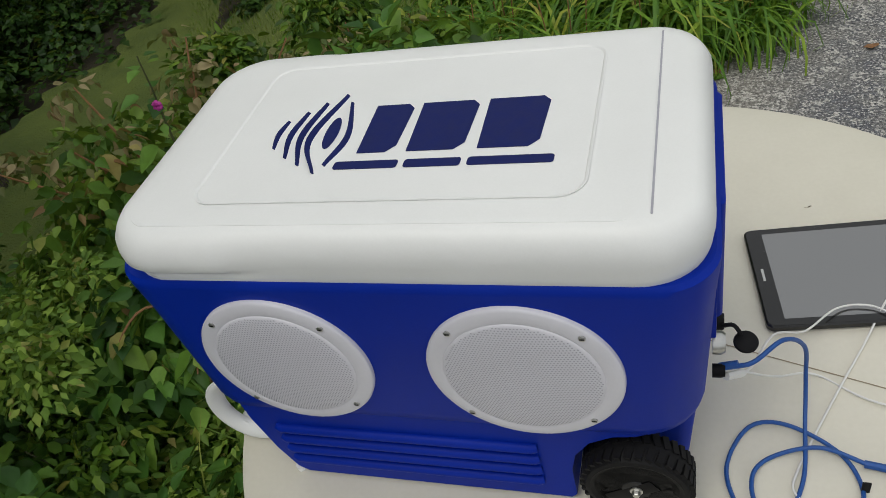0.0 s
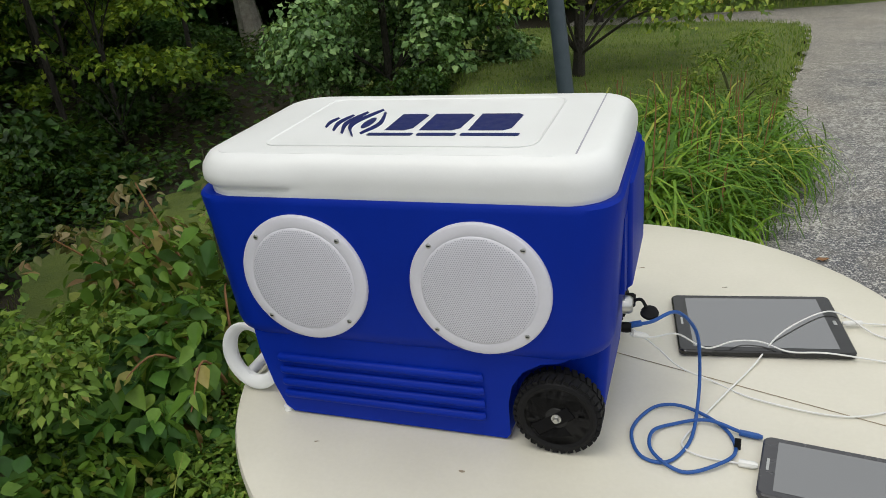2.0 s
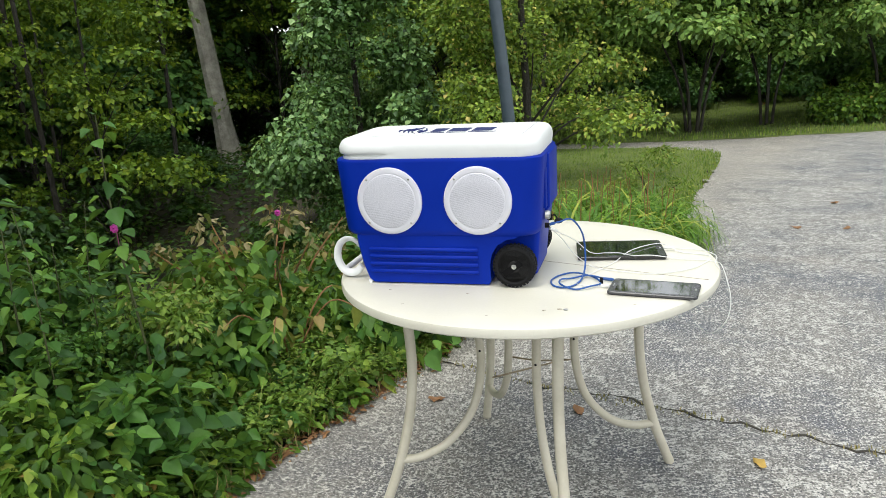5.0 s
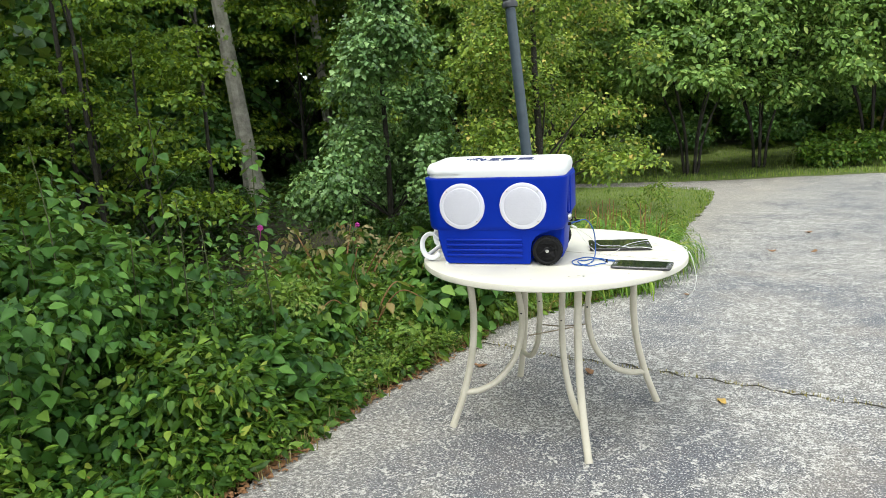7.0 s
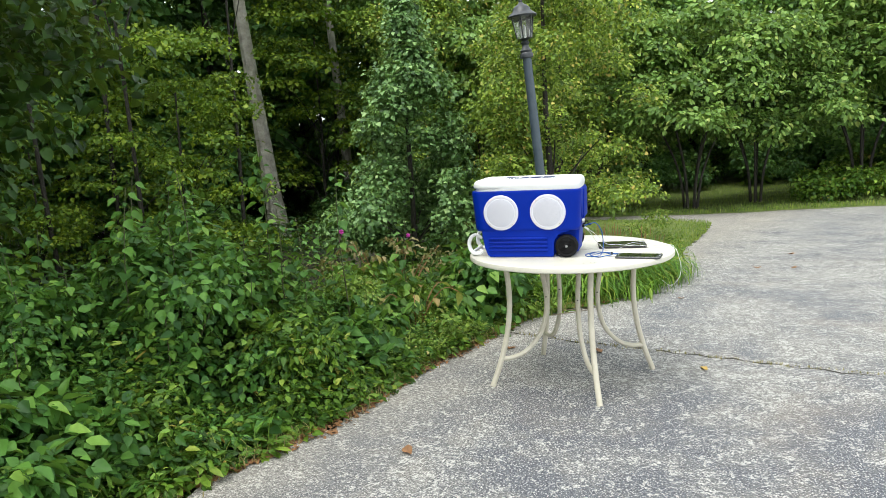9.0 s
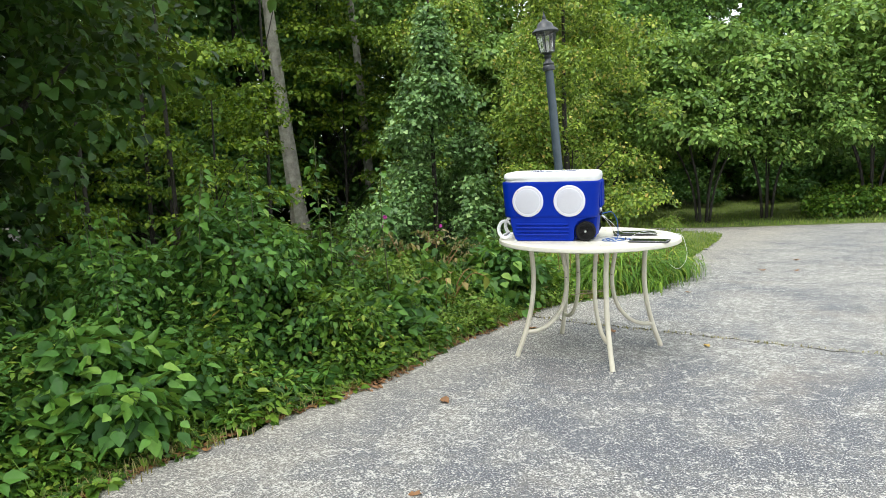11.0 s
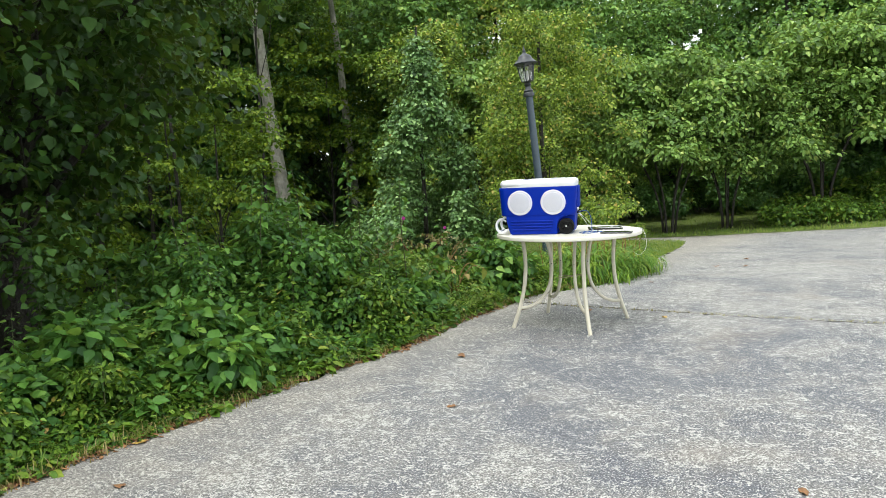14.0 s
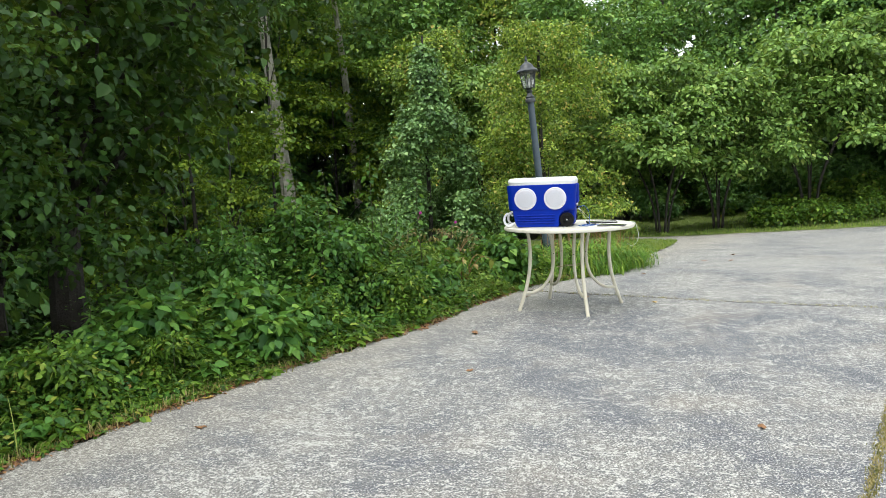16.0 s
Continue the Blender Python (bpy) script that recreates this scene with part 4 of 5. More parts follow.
# bushes up the bank
bush = shrub(21, "tangled green broad-leaved bush on the bank", (-1.75, -0.6, gz(-1.75, -0.6)), mound(1, 32, 0.55, 1.3), 6200, 0.051, G_BROAD, group="bushes on the bank", shape=8)
bush_b = shrub(22, "leafy green bush with drooping shoots on the bank", (-2.9, -0.6, gz(-2.9, -0.6)), mound(2, 32, 0.6, 1.2), 6200, 0.051, G_BROAD, group="bushes on the bank", shape=8)
turning = shrub(23, "low bush with yellowing and brown leaves beside the driveway", (-1.2, 1.0, gz(-1.2, 1.0)), mound(3, 24, 0.5, 0.74), 3400, 0.06, G_AUTUMN, aspect=0.32, droop=0.8)
place(bush, -1.25, 0.1, 120, 0.5)
place(turning, -0.8, 1.75, 60, 0.62)
place(turning, -1.35, 1.75, 200, 0.6)
for x, y, s in ((-1.6, 0.3, 0.68), (-2.2, 0.7, 0.85), (-2.3, -0.4, 1.0), (-2.6, -1.4, 0.85), (-2.2, -2.2, 0.42), (-3.1, 0.7, 1.2), (-1.9, -1.3, 0.66), (-3.4, -0.1, 1.0), (-2.0, -0.2, 1.2), (-1.8, -0.05, 1.0), (-2.5, 0.3, 1.3), (-2.65, -0.8, 1.2), (-3.0, -0.3, 1.3), (-2.05, -0.9, 0.95)):
    place(rnd.choice((bush, bush_b)), x, y, rnd.uniform(0, 360), s)

withered = shrub(27, "withered pale brown leaves on dry stems among the weeds", (-1.15, 1.1, gz(-1.15, 1.1)), [(x, y, z, 0.12, 0.12, 0.05) for x, y, z in ((-0.3, 0.1, 0.6), (-0.1, -0.2, 0.58), (0.12, 0.1, 0.62), (0.3, -0.1, 0.55), (-0.05, 0.35, 0.6), (0.25, 0.4, 0.54), (-0.4, -0.2, 0.52))], 260, 0.042, G_WITHER, stem=DRY, stems=7, aspect=0.3, droop=0.7)
place(withered, -0.75, 1.65, 140, 0.75)

# leafy weed clumps along the foot of the bank
clump = shrub(24, "knee-high clump of narrow-leaved green weeds on the bank", (-1.3, -0.35, gz(-1.3, -0.35)), mound(27, 16, 0.3, 0.62), 2400, 0.052, G_WEED, aspect=0.27, group="weed clumps on the bank", shape=4)
broad = shrub(25, "knee-high clump of broad-leaved weeds on the bank", (-1.75, -1.7, gz(-1.75, -1.7)), mound(28, 14, 0.3, 0.66), 1500, 0.075, G_BROAD, aspect=0.38, group="weed clumps on the bank", shape=8)
wc = random.Random(61)
for k in range(17):
    y = -3.7 + 0.33 * k + wc.uniform(-0.1, 0.1)
    place((clump, broad)[k % 2], float(edge_x(y)) - wc.uniform(0.28, 0.75), y, wc.uniform(0, 360), wc.uniform(0.65, 1.1))
feather = shrub(26, "knee-high feathery weeds with tiny pale green leaves", (-1.15, 0.45, gz(-1.15, 0.45)), mound(29, 18, 0.32, 0.62), 4200, 0.03, G_FINE, aspect=0.28, group="feathery weeds on the bank", shape=2)
for x, y, s in ((-0.95, 0.95, 0.8), (-1.4, 0.75, 0.9), (-1.6, 1.3, 0.9), (-1.05, 1.45, 0.75), (-0.75, 1.25, 0.6), (-1.75, 1.9, 0.9), (-1.35, 2.3, 0.9)):
    place(feather, x, y, wc.uniform(0, 360), s)
for x, y, s in ((-1.5, 2.2, 0.95), (-1.95, 2.6, 1.1), (-1.25, 2.75, 1.0), (-2.4, 3.2, 1.2), (-0.95, 2.3, 0.85), (-1.75, 3.3, 1.1), (-2.5, 2.3, 0.9)):
    place(clump, x, y, wc.uniform(0, 360), s)
for x, y, s in ((-2.5, -2.0, 1.1), (-2.75, -2.7, 1.0), (-2.35, -1.65, 1.2), (-3.0, -3.2, 0.9)):
    place(broad, x, y, wc.uniform(0, 360), s)

# tall slender weed stalks with broad drooping leaves, two with magenta flowers
def stalk(seed, at, h, count, label, flower=0.0):
    t = thing("weed_stalk", label, "weed", at, "weed stalks on the bank")
    r = np.random.default_rng(seed)
    lean = r.normal(0, 0.05, 2)
    spine = lambda u: Vector((lean[0] * u * u * h + 0.012 * math.sin(u * 7 + seed), lean[1] * u * u * h + 0.012 * math.cos(u * 6), h * u))
    part("stem", tube(bmesh.new(), [spine(k / 9) - Vector((0, 0, 0.04 * (k == 0))) for k in range(10)], lambda u: 0.0058 * (1.05 - 0.75 * u), 6), STEM, t)
    u = 0.16 + 0.84 * ((np.arange(count) + r.random(count) * 0.8) / count) ** 0.9
    a = np.arange(count) * 2.4 + r.normal(0, 0.35, count)
    base = np.array([spine(k) for k in u])
    d = np.column_stack([np.cos(a), np.sin(a), np.zeros(count)])
    base = base + d * (0.012 + 0.035 * r.random((count, 1))) + np.array([0, 0, 0.012])
    ln = 0.072 * r.uniform(0.5, 1.3, count) * (1.1 - 0.5 * u ** 3)
    way = d + np.column_stack([r.normal(0, 0.2, (count, 2)), r.uniform(-0.75, 0.1, count)])
    nor = np.column_stack([r.normal(0, 0.35, (count, 2)), np.ones(count)]) + 0.4 * d
    mesh_of("foliage", *leaf_arrays(r, base, way, nor, ln, ln * 0.40 * r.uniform(0.85, 1.15, count), 8), G_BROAD, t)
    if flower:
        bm = bmesh.new()
        q = spine(flower / h) + Vector((0.045, -0.05, 0.0))
        for k in range(6):
            m = Matrix.Translation(q) @ Matrix.Rotation(k * 1.047, 4, "Y") @ Matrix.Rotation(0.9, 4, "X")
            lathe(bm, [(0.001, 0), (0.006, 0.008), (0.007, 0.014), (0.001, 0.019)], 6, m)
        tube(bm, [spine(flower / h - 0.06), q], 0.0015, 5)
        part("flower", bm, MAGENTA, t, "magenta flower head")
    return t


def drooper(seed, at, h, count, label):
    """A squat plant whose large tired leaves hang from a few arching stems."""
    t = thing("pokeweed", label, "weed", at)
    r = np.random.default_rng(seed)
    base, way = [], []
    for k in range(6):
        a = k * 1.05 + r.uniform(-0.3, 0.3)
        d = Vector((math.cos(a), math.sin(a), 0))
        path = smooth_path([(0, 0, -0.03), d * 0.07 + Vector((0, 0, h * 0.55)), d * 0.2 + Vector((0, 0, h)), d * 0.34 + Vector((0, 0, h * 0.86))], 6)
        part("stem", tube(bmesh.new(), path, lambda u: 0.006 * (1.1 - 0.8 * u), 6), DRY, t)
        for q in range(count // 6):
            base.append(path[int(len(path) * r.uniform(0.3, 0.99))])
            way.append(d * r.uniform(0.3, 1.0) + Vector((r.normal(0, 0.6), r.normal(0, 0.6), r.uniform(-1.0, -0.15))))
    base, way = np.array(base), np.array(way)
    n = len(base)
    ln = r.uniform(0.06, 0.105, n)
    mesh_of("foliage", *leaf_arrays(r, base, way, np.column_stack([r.normal(0, 0.3, (n, 2)), np.ones(n)]) + way * np.array([0.5, 0.5, 0]), ln, ln * 0.3, 8), G_AUTUMN, t)
    return t


drooper(351, (-0.86, 0.74, gz(-0.86, 0.74)), 0.36, 72, "squat weed with large drooping leaves turning yellow and brown")
plain = "tall slender weed stalk with broad drooping green leaves"
stalk(301, (-1.07, 0.15, gz(-1.07, 0.15)), 1.17, 58, "tall leafy weed stalk with a magenta flower", 0.83)
stalk(302, (-0.98, 0.98, gz(-0.98, 0.98)), 0.78, 34, "leafy weed stalk with a small magenta flower", 0.68)
weed_a = stalk(303, (-1.33, -0.05, gz(-1.33, -0.05)), 0.98, 46, plain)
weed_b = stalk(304, (-1.62, -0.45, gz(-1.62, -0.45)), 1.3, 64, plain)
weed_c = stalk(305, (-1.5, 0.25, gz(-1.5, 0.25)), 0.8, 36, plain)
ws = random.Random(88)
for x, y, s in ((-1.15, -0.15, 0.75), (-1.2, 0.3, 0.6), (-1.45, -0.3, 0.85), (-1.75, -0.2, 1.0), (-1.8, -0.8, 1.0), (-1.55, -0.85, 0.8), (-1.7, 0.15, 0.95), (-2.0, -0.55, 1.05), (-2.05, 0.1, 1.05), (-1.95, -1.25, 0.85), (-1.75, -1.5, 0.75), (-2.2, -1.1, 1.0), (-2.25, -1.75, 0.85), (-2.15, 0.5, 0.95), (-1.15, 1.5, 0.42), (-0.62, 1.7, 0.5), (-2.5, -0.6, 1.1), (-2.45, -2.3, 0.75), (-2.1, -2.15, 0.7), (-2.35, -0.1, 1.15), (-1.9, 0.35, 0.85), (-2.7, -1.8, 0.9), (-1.6, -0.1, 0.9), (-1.3, 0.2, 0.7), (-1.55, -0.2, 1.15), (-1.7, -0.5, 1.1), (-1.9, -0.1, 1.2), (-1.45, -0.05, 1.05), (-2.1, -0.8, 1.1), (-2.3, 0.2, 1.25), (-2.15, -0.3, 1.2), (-1.85, 0.15, 1.15)):
    place(ws.choice((weed_a, weed_b, weed_c)), x, y, ws.uniform(0, 360), s)

# the tree that leans over the bank, its shade put into the leaf colour
dark = tree(41, "leafy tree overhanging the bank, its leaves darkened for shade", (-4.1, -0.6, gz(-4.1, -0.6)), 5.0, 0.2, [(a, b, c, 0.95, 0.95, 0.6) for a, b, c in ((0.4, -0.2, 2.6), (1.0, -0.6, 3.2), (1.5, 0.2, 3.7), (0.2, 0.6, 3.6), (-0.6, -0.3, 3.0), (0.8, 0.7, 2.9), (0.0, -1.0, 3.4), (1.2, -1.3, 3.9), (1.8, -0.7, 4.3), (-0.9, 0.6, 4.1), (0.6, 0.1, 4.6), (1.4, 0.9, 4.6), (2.1, 0.4, 4.8), (0.3, -0.6, 5.2), (-0.4, 0.9, 2.2), (-1.2, -0.8, 2.2))], 15500, 0.088, G_SHADE, DARK_BARK, shape=4)
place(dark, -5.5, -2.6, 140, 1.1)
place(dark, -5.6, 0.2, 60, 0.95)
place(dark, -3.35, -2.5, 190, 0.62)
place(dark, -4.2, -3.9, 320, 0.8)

# the trunks at the wood's edge
wood_clumps = lambda s, h, n=16, w=2.3: layers(s, n, h * 0.42, h, w, 0.9, 0.5, 0.45)
pale = tree(51, "tall pale grey tree trunk at the edge of the wood", (-8.3, 13.0, gz(-8.3, 13.0)), 10.0, 0.255, [(a, b, c + 3.2, 0.9, 0.9, 0.5) for a, b, c, *_ in wood_clumps(5, 8.0, 16, 2.6)], 6000, 0.14, G_WOOD, BARK, top=(-0.9, 0, 10.0), limb_count=0)
pale_b = tree(52, "slim grey tree trunk standing back in the wood", (-7.25, 15.2, gz(-7.25, 15.2)), 9.5, 0.175, [(a, b, c + 3.4, 0.9, 0.9, 0.5) for a, b, c, *_ in wood_clumps(6, 7.0, 14, 2.2)], 6000, 0.13, G_WOOD, BARK, top=(-0.8, 0, 9.5), limb_count=0)

# slender dark trunks in the shade, crowns in the shade-darkened leaf colour
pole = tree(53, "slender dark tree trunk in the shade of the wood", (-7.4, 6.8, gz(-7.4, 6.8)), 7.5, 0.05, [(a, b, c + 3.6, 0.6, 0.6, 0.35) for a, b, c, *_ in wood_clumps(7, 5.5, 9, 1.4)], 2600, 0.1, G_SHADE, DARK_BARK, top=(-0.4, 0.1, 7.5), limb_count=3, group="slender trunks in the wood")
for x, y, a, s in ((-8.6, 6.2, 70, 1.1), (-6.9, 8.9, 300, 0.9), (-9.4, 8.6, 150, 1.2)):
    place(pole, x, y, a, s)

# conical blue-green tree and the yellowing one behind the lamp
cone_clumps = [(x * 1.75, y * 1.75, z, q * (1.15 - 0.2 * z), q * (1.15 - 0.2 * z), q * (1.2 - 0.17 * z)) for x, y, z, q, *_ in layers(8, 60, 0.2, 3.75, 0.85, 0.30, 0.9, 0.96)]
cone = tree(61, "dense conical blue-green young tree on the lawn", (-2.75, 6.5, gz(-2.75, 6.5)), 4.0, 0.05, cone_clumps, 30000, 0.066, G_CONE, DARK_BARK, aspect=0.45)
yel = tree(62, "yellowing small-leaved tree behind the lamp post", (-0.75, 6.1, gz(-0.75, 6.1)), 3.2, 0.06, layers(9, 40, 0.6, 3.6, 1.45, 0.36, 0.6, 0.4) + [(0.8, -0.7, 0.82, 0.2, 0.15, 0.08), (1.05, -0.9, 0.74, 0.2, 0.12, 0.07), (1.3, -1.1, 0.8, 0.16, 0.1, 0.06)], 25000, 0.052, G_YELLOW, DARK_BARK, aspect=0.36)

# far spreading shrubs over the verge
def multi(seed, at, h, w, leaves, material, label):
    t = thing("tree", label, "tree", at, "spreading trees beyond the lane")
    r = random.Random(seed)
    bm = bmesh.new()
    cl = layers(seed, 34, h * 0.42, h, w, 0.75, 0.28, 0.4)
    for k in range(6):
        a = k * 1.05
        e = Vector((math.cos(a) * w * 0.5, math.sin(a) * w * 0.4, h * 0.62))
        tube(bm, smooth_path([(0.1 * math.cos(a), 0.1 * math.sin(a), -0.1), (e.x * 0.3, e.y * 0.3, h * 0.25), e], 5), lambda u: 0.032 * (1 - 0.6 * u), 7)
    part("trunk", bm, DARK_BARK, t)
    mesh_of("crown", *crown_arrays(seed, cl, leaves, 0.112, 0.34, 0.25, 0.28, 4), material, t)
    return t


m1 = multi(71, (1.25, 13.0, gz(1.25, 13.0)), 4.0, 2.0, 21000, G_FAR, "spreading multi-stemmed tree with layered green leaves")
for x, y, a, s in ((2.6, 13.8, 80, 0.95), (4.9, 15.0, 200, 1.15), (7.6, 16.0, 300, 1.3), (-0.9, 13.6, 30, 1.0), (-3.1, 12.6, 150, 1.05), (10.6, 17.5, 120, 1.4)):
    place(m1, x, y, a, s)
low = shrub(75, "low green scrub along the far verge", (4.3, 13.4, gz(4.3, 13.4)), mound(9, 14, 0.9, 1.0), 3800, 0.085, G_WEED, group="scrub on the far verge", shape=2)
for x, y, s in ((5.5, 14.1, 0.9), (6.7, 14.8, 1.0), (7.9, 15.4, 1.1), (8.9, 15.8, 1.2), (10.4, 17, 1.3), (6.2, 17.5, 1.4), (3, 20, 1.8), (5.2, 20, 1.8), (8, 20.5, 2.0), (10.5, 20.5, 2.0), (13, 20, 2.0)):
    place(low, x, y, rnd.uniform(0, 360), s)

# the wood behind
lime = tree(81, "maple with lime-yellow leaves in the shade of the wood", (-8.9, 8.6, gz(-8.9, 8.6)), 3.6, 0.04, layers(12, 26, 0.9, 4.6, 1.6, 0.62, 0.12, 0.3), 6500, 0.08, G_LIME, DARK_BARK)
place(lime, -11.0, 10.0, 200, 1.1)
place(lime, -6.9, 7.2, 300, 1.0)
place(lime, -9.2, 6.4, 110, 0.9)
place(lime, -8.2, 16.5, 20, 1.5)
for x, y, a, s in ((-7.7, 14.4, 130, 1.35), (-5.4, 14.2, 250, 1.1), (-10.4, 17.5, 310, 1.8), (-10.8, 13.8, 10, 1.2)):
    place(lime, x, y, a, s)
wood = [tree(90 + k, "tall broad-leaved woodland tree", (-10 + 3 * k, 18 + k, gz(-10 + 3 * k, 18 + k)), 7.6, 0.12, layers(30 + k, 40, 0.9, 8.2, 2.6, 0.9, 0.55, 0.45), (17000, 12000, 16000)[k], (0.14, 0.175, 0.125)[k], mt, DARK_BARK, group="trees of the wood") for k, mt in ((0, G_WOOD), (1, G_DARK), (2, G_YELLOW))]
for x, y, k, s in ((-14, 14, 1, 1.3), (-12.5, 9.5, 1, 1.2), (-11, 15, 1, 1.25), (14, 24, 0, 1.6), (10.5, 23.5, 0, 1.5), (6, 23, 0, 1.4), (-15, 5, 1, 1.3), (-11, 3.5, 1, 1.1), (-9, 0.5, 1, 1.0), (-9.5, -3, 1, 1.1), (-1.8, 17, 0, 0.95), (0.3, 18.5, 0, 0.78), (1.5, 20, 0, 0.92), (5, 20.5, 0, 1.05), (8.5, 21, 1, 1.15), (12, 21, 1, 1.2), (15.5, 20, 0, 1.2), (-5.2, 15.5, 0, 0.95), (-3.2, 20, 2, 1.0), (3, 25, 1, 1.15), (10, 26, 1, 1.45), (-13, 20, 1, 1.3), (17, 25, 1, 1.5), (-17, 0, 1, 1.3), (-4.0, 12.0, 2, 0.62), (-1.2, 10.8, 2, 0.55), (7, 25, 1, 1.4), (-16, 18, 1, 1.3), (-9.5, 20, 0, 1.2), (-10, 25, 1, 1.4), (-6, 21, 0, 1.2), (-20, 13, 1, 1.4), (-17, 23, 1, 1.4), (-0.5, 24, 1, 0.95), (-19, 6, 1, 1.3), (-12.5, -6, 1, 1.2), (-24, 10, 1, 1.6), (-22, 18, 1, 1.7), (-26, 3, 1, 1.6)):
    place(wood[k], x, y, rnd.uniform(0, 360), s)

# thickets whose leaf colour carries the gloom of the wood
thicket = shrub(83, "leafy thicket with leaves darkened for the shade of the wood", (-6.6, 4.0, gz(-6.6, 4.0)), mound(17, 14, 0.8, 1.5), 3400, 0.092, G_SHADE, group="thickets in the wood", shape=2)
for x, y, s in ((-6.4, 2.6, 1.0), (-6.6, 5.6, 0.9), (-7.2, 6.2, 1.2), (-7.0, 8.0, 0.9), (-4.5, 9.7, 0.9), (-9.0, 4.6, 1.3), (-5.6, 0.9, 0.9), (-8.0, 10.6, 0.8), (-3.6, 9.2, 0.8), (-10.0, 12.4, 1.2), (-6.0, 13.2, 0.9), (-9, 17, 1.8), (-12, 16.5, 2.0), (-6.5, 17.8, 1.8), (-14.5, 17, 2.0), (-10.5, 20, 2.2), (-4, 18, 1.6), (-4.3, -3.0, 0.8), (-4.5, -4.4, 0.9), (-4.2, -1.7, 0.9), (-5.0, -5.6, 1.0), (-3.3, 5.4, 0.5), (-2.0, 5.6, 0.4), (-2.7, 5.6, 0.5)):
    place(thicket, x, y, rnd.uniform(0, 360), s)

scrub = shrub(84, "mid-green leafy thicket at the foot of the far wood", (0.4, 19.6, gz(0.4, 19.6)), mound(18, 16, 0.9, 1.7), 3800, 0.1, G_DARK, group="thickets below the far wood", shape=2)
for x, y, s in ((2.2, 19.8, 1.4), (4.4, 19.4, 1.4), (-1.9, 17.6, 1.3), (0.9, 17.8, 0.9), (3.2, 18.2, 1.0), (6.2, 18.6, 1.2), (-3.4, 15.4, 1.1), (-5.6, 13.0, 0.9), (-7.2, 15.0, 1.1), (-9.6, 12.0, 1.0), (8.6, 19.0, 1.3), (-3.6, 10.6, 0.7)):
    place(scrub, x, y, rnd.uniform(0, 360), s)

# undergrowth on the floor of the wood, shade painted in by the darker leaf
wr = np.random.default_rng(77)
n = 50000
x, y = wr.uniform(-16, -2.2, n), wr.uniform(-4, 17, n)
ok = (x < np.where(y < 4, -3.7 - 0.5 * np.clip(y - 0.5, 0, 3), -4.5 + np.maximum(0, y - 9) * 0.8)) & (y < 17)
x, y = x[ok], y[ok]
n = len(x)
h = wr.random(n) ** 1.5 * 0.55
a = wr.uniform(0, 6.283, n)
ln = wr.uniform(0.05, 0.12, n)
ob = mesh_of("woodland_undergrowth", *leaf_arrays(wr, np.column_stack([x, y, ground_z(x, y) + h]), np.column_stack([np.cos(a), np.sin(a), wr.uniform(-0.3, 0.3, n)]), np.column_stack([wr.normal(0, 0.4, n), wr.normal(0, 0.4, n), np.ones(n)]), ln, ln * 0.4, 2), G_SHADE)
tagged(ob, "undergrowth on the floor of the wood, its leaves darkened for shade", "undergrowth", kind="stuff")


# grass-like blades
def blades(name, label, category, seed, foot, length, width, lean, material, parent=None, segs=4):
    """Arching blades from foot points."""
    rng = np.random.default_rng(seed)
    n = len(foot)
    a = rng.uniform(0, 6.283, n)
    d = np.column_stack([np.cos(a), np.sin(a), np.zeros(n)])
    side = np.column_stack([-np.sin(a), np.cos(a), np.zeros(n)])
    ln = length * rng.uniform(0.6, 1.15, n)
    bend = lean * rng.uniform(0.4, 1.3, n)
    rows, pos, ang = [], foot.astype(float), rng.uniform(0.02, 0.4, n)
    for k in range(segs + 1):
        w = width * (1 - (k / segs) ** 1.6) + 0.0004
        rows.append(np.stack([pos - side * w, pos + side * w], 1))
        pos = pos + (d * np.sin(ang)[:, None] + np.array([0, 0, 1.0]) * np.cos(ang)[:, None]) * (ln / segs)[:, None]
        ang = ang + bend * (0.5 + k / segs)
    v = np.stack(rows, 1).reshape(-1, 3)
    q = []
    for k in range(segs):
        q.append(np.array([2 * k, 2 * k + 1, 2 * k + 3, 2 * k + 2]))
    f = (np.arange(n)[:, None, None] * (2 * segs + 2) + np.array(q)).reshape(-1, 4)
    ob = mesh_of(name, v, f, material, parent)
    ob.data.polygons.foreach_set("use_smooth", np.ones(len(f), bool))
    return tagged(ob, label, category, kind="stuff") if label else ob


def daylily(seed, at, n=330, label="clump of arching daylily leaves beside the driveway"):
    t = thing("daylily", label, "plant", at, "daylilies along the lawn")
    rng = np.random.default_rng(seed)
    f = np.column_stack([rng.normal(0, 0.09, n), rng.normal(0, 0.09, n), np.zeros(n)])
    blades("foliage", "", "", seed, f, 0.84, 0.0095, 1.2, G_LILY, t, 7)
    bm = bmesh.new()
    for k in range(3):
        x, y = rng.normal(0, 0.08, 2)
        tube(bm, smooth_path([(x, y, 0), (x * 1.2, y * 1.2, 0.3), (x * 1.6, y * 1.6, 0.55)], 3), 0.003, 5)
    part("scape", bm, DRY, t, "dried flower stalk")
    return t


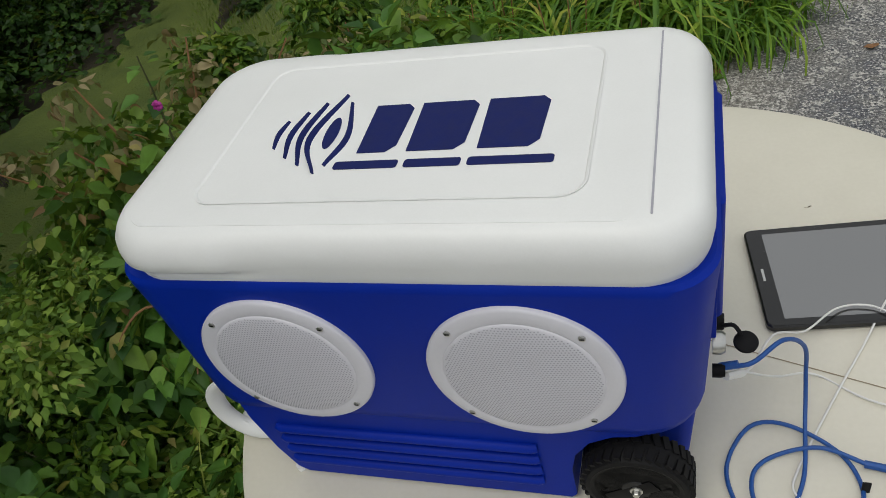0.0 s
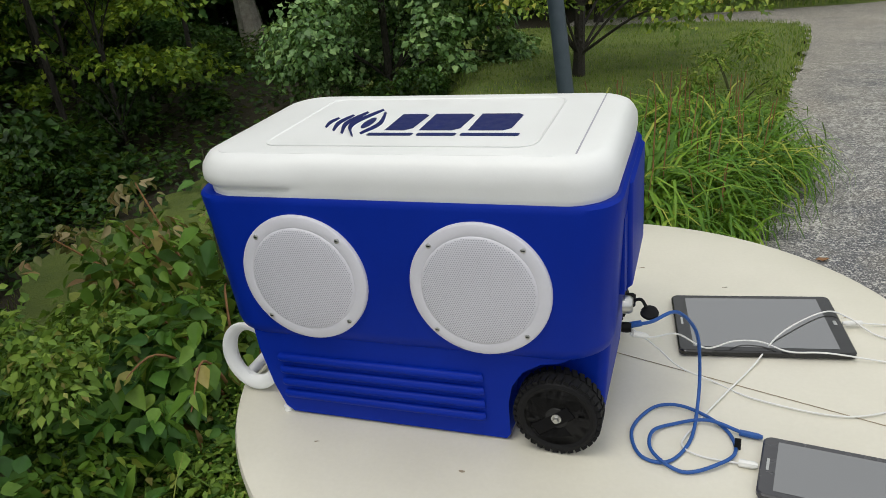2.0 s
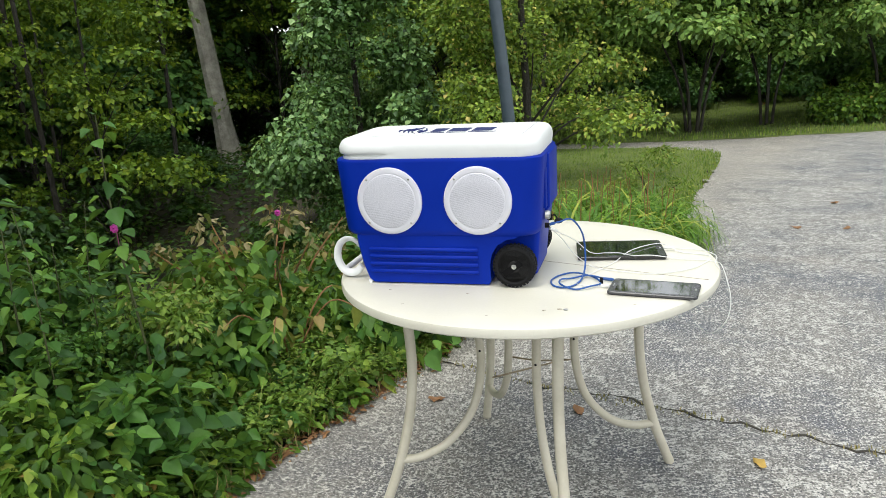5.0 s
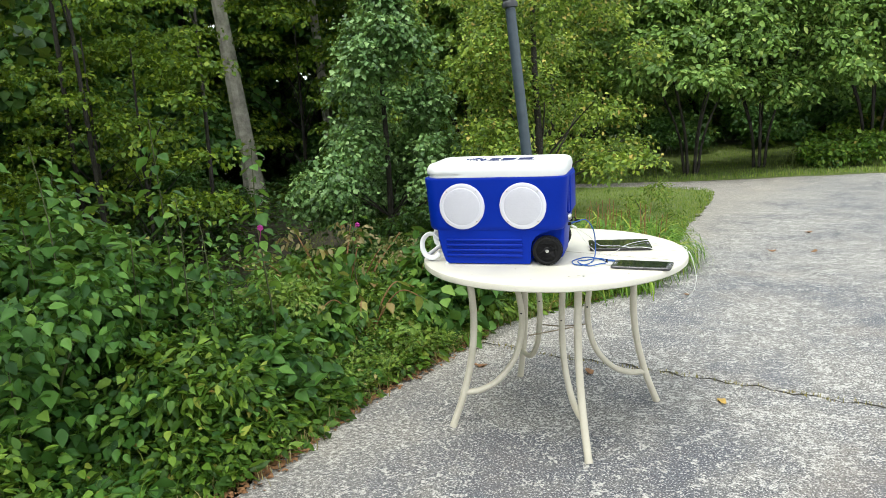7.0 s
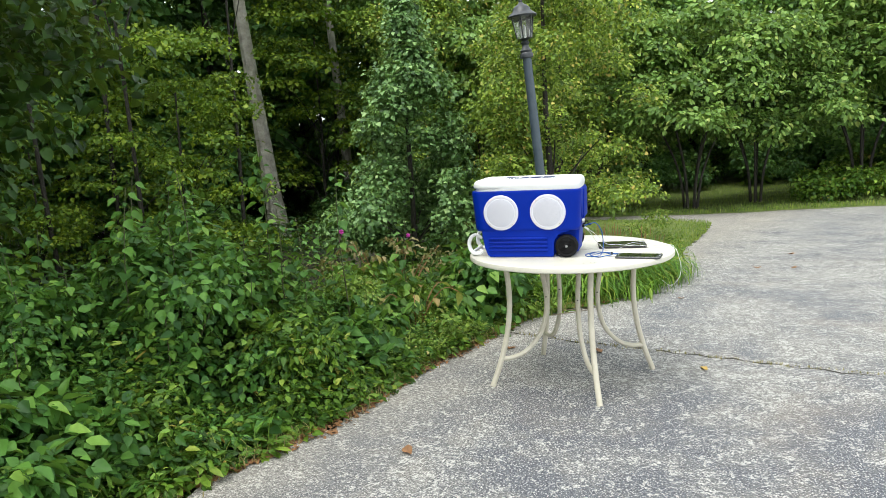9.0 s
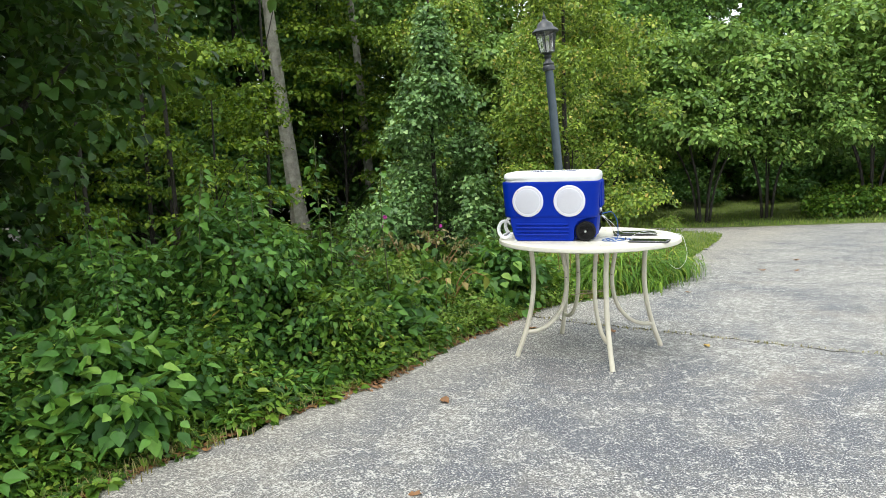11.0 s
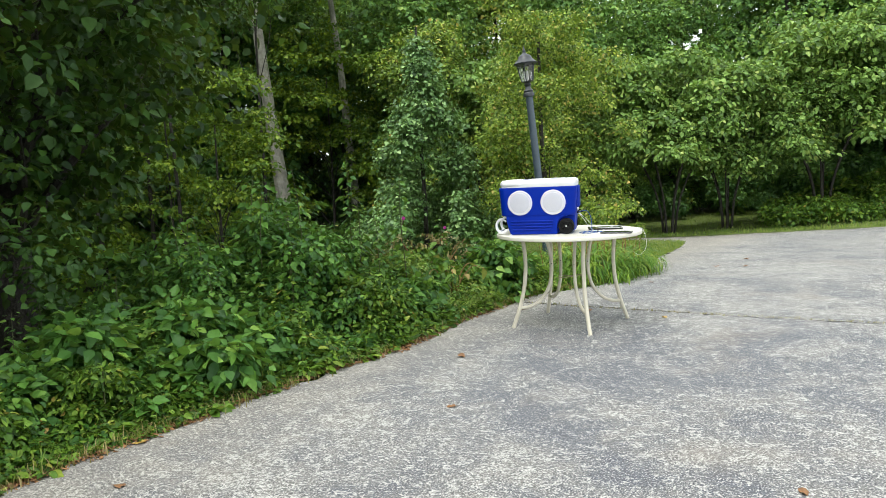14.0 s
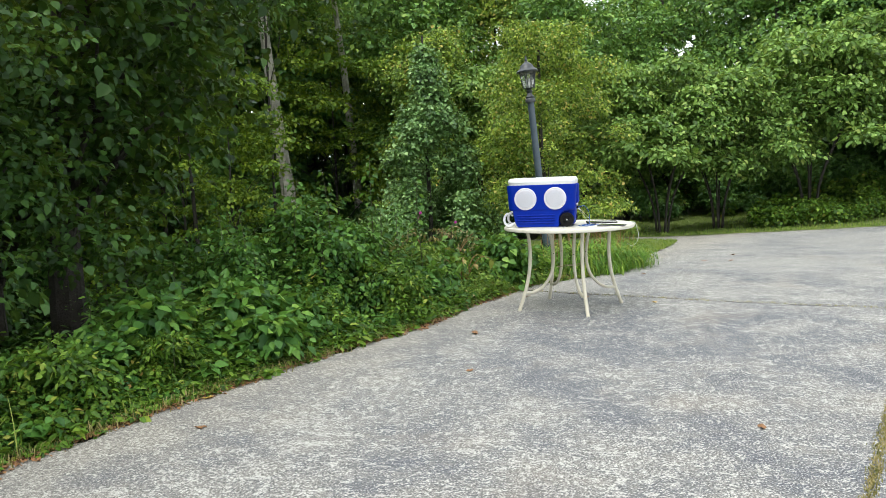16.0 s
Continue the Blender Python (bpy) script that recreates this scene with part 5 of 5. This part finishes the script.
lily = daylily(101, (0.15, 2.35, gz(0.15, 2.35)))
for x, y, s in ((-0.15, 2.05, 0.9), (0.38, 2.55, 0.95), (-0.1, 2.5, 1.0), (0.55, 2.9, 0.95), (0.25, 2.85, 1.05), (-0.1, 2.9, 1.0), (0.62, 3.25, 0.9), (0.3, 3.25, 1.0), (0.0, 3.3, 1.0), (-0.45, 2.35, 0.95), (-0.45, 2.8, 0.95), (-0.35, 3.25, 0.95), (-0.5, 1.95, 0.85), (0.1, 2.1, 0.8), (0.42, 2.25, 0.75), (-0.8, 2.6, 0.9), (-0.8, 3.1, 0.9), (0.48, 3.55, 1.0), (0.15, 3.6, 1.05), (-0.15, 3.6, 1.0), (0.5, 3.85, 0.95), (0.2, 3.95, 1.0)):
    place(lily, x, y, rnd.uniform(0, 360), s * 0.85)

shrub(111, "tall green weed clump on the lawn edge", (0.55, 4.9, gz(0.55, 4.9)), mound(15, 9, 0.28, 0.6), 1600, 0.045, G_GRASS, aspect=0.15, name="weed_clump", category="weed")
rng = np.random.default_rng(5)
n = 34000
y = rng.uniform(1.3, 10.1, n)
x = edge_x(y) + 0.05 - rng.random(n) ** 1.2 * 6.0
blades("lawn_grass", "short green lawn grass", "grass", 6, np.column_stack([x, y, ground_z(x, y) + 0.015]), 0.045, 0.0025, 0.6, G_GRASS, None, 2)
n = 20000
x = rng.uniform(-1.6, 13, n)
y = far_edge(x) + rng.random(n) ** 1.3 * 7
blades("verge_grass", "rough grass along the far verge", "grass", 7, np.column_stack([x, y, ground_z(x, y) + 0.015]), 0.075, 0.004, 0.6, G_GRASS, None, 2)
n = 2200
y = rng.uniform(-8, 2, n)
x = edge_x(y) + rng.normal(0, 0.035, n)
blades("edge_grass", "thin dry grass along the driveway edge", "grass", 8, np.column_stack([x, y, np.zeros(n)]), 0.07, 0.002, 0.7, G_STRAW, None, 3)
n = 900
y = rng.uniform(-8, 2.2, n)
x = edge_x(y) - rng.random(n) ** 1.2 * 1.3
blades("tall_grass", "long thin grass among the weeds on the bank", "grass", 18, np.column_stack([x, y, ground_z(x, y)]), 0.26, 0.0025, 0.7, G_GRASS, None, 4)
n = 2600
u = rng.random(n)
blades("joint_grass", "dry grass growing in a driveway joint", "grass", 9, np.column_stack([1.375 + u * 1.1 + rng.normal(0, 0.014, n), -3.9 + u * 3.2, np.zeros(n)]), 0.02, 0.002, 1.3, G_STRAW, None, 3)
n = 500
u = rng.random(n)
x = -0.45 + u * 3.4
blades("crack_grass", "dry moss and grass in the driveway crack", "grass", 10, np.column_stack([x, np.interp(x, [-0.47, 0.13, 0.71, 1.27, 3.2], [1.1, 0.86, 0.69, 0.51, 0.05]) + rng.normal(0, 0.015, n), np.zeros(n)]), 0.018, 0.002, 1.0, G_STRAW, None, 2)
n = 6000
y = rng.uniform(-8.5, 2.0, n)
x = edge_x(y) + np.abs(rng.normal(0, 0.05, n)) * (0.6 + 0.6 * np.sin(y * 2.9) * np.sin(y * 1.1)) - 0.01
a = rng.uniform(0, 6.283, n)
ln = rng.uniform(0.01, 0.033, n)
litter = mesh_of("leaf_litter", *leaf_arrays(rng, np.column_stack([x, y, 0.004 + rng.random(n) * 0.008]), np.column_stack([np.cos(a), np.sin(a), rng.normal(0, 0.12, n)]), np.column_stack([rng.normal(0, 0.2, n), rng.normal(0, 0.2, n), np.ones(n)]), ln, ln * 0.35, 2), DRY)
tagged(litter, "brown leaf litter along the driveway edge", "leaves", kind="stuff")

# the crack across the driveway
pts = [(-0.47, 1.1), (-0.2, 1.0), (0.13, 0.86), (0.41, 0.81), (0.71, 0.69), (1.01, 0.60), (1.27, 0.51), (2.0, 0.30), (3.2, 0.05), (5.0, -0.3)]
path = [q + Vector((0, 0.012 * math.sin(q.x * 31) + 0.009 * math.sin(q.x * 67), 0)) for q in smooth_path([(a, b, 0.0012) for a, b in pts], 10)]
tagged(link("driveway_crack", tube(bmesh.new(), path, lambda u: 0.009 * (0.6 + 0.4 * math.sin(u * 90)), 6, 0.16), CRACK), "dark dirt-filled crack across the concrete", "crack", kind="structure")


# fallen leaves
def fallen(seed, x, y, size, material, label):
    r = random.Random(seed)
    t = bmesh.new()
    n = 9
    c = t.verts.new((0, 0, 0.004))
    ring = [t.verts.new((size * (1 + 0.3 * math.sin(3 * a + seed)) * math.cos(a), size * 0.62 * math.sin(a) * r.uniform(0.8, 1.2), 0.004 + r.uniform(0, 0.4) * size)) for a in np.arange(n) * 6.283 / n]
    for i in range(n):
        t.faces.new((c, ring[i], ring[(i + 1) % n]))
    ob = link("fallen_leaf", t, material)
    ob.location = (x, y, float(road_z(x, y)))
    ob.rotation_euler = (0, 0, r.uniform(0, 6.28))
    sol = ob.modifiers.new("thickness", "SOLIDIFY")
    sol.thickness = 0.001
    return tagged(ob, label, "leaf", "fallen leaves")


for k, (x, y, s, m) in enumerate(((-0.23, 0.67, 0.03, 0), (0.89, 0.39, 0.03, 1), (0.31, 0.66, 0.032, 0), (-0.38, -0.9, 0.04, 0), (-0.19, -1.9, 0.025, 0), (1.53, 3.79, 0.04, 0), (-1.27, -3.05, 0.03, 0), (-0.8, -0.75, 0.03, 0), (-0.72, 0.1, 0.035, 0), (0.81, 2.08, 0.025, 0), (1.85, 3.77, 0.035, 0), (1.99, 4.86, 0.04, 0), (1.3, -2.7, 0.025, 0), (-1.2, -1.7, 0.03, 0), (-1.5, -2.6, 0.03, 1))):
    fallen(k + 3, x, y, s, (DRY, YELLOW_LEAF)[m], ("curled brown leaf lying on the concrete", "yellow leaf lying on the concrete")[m])
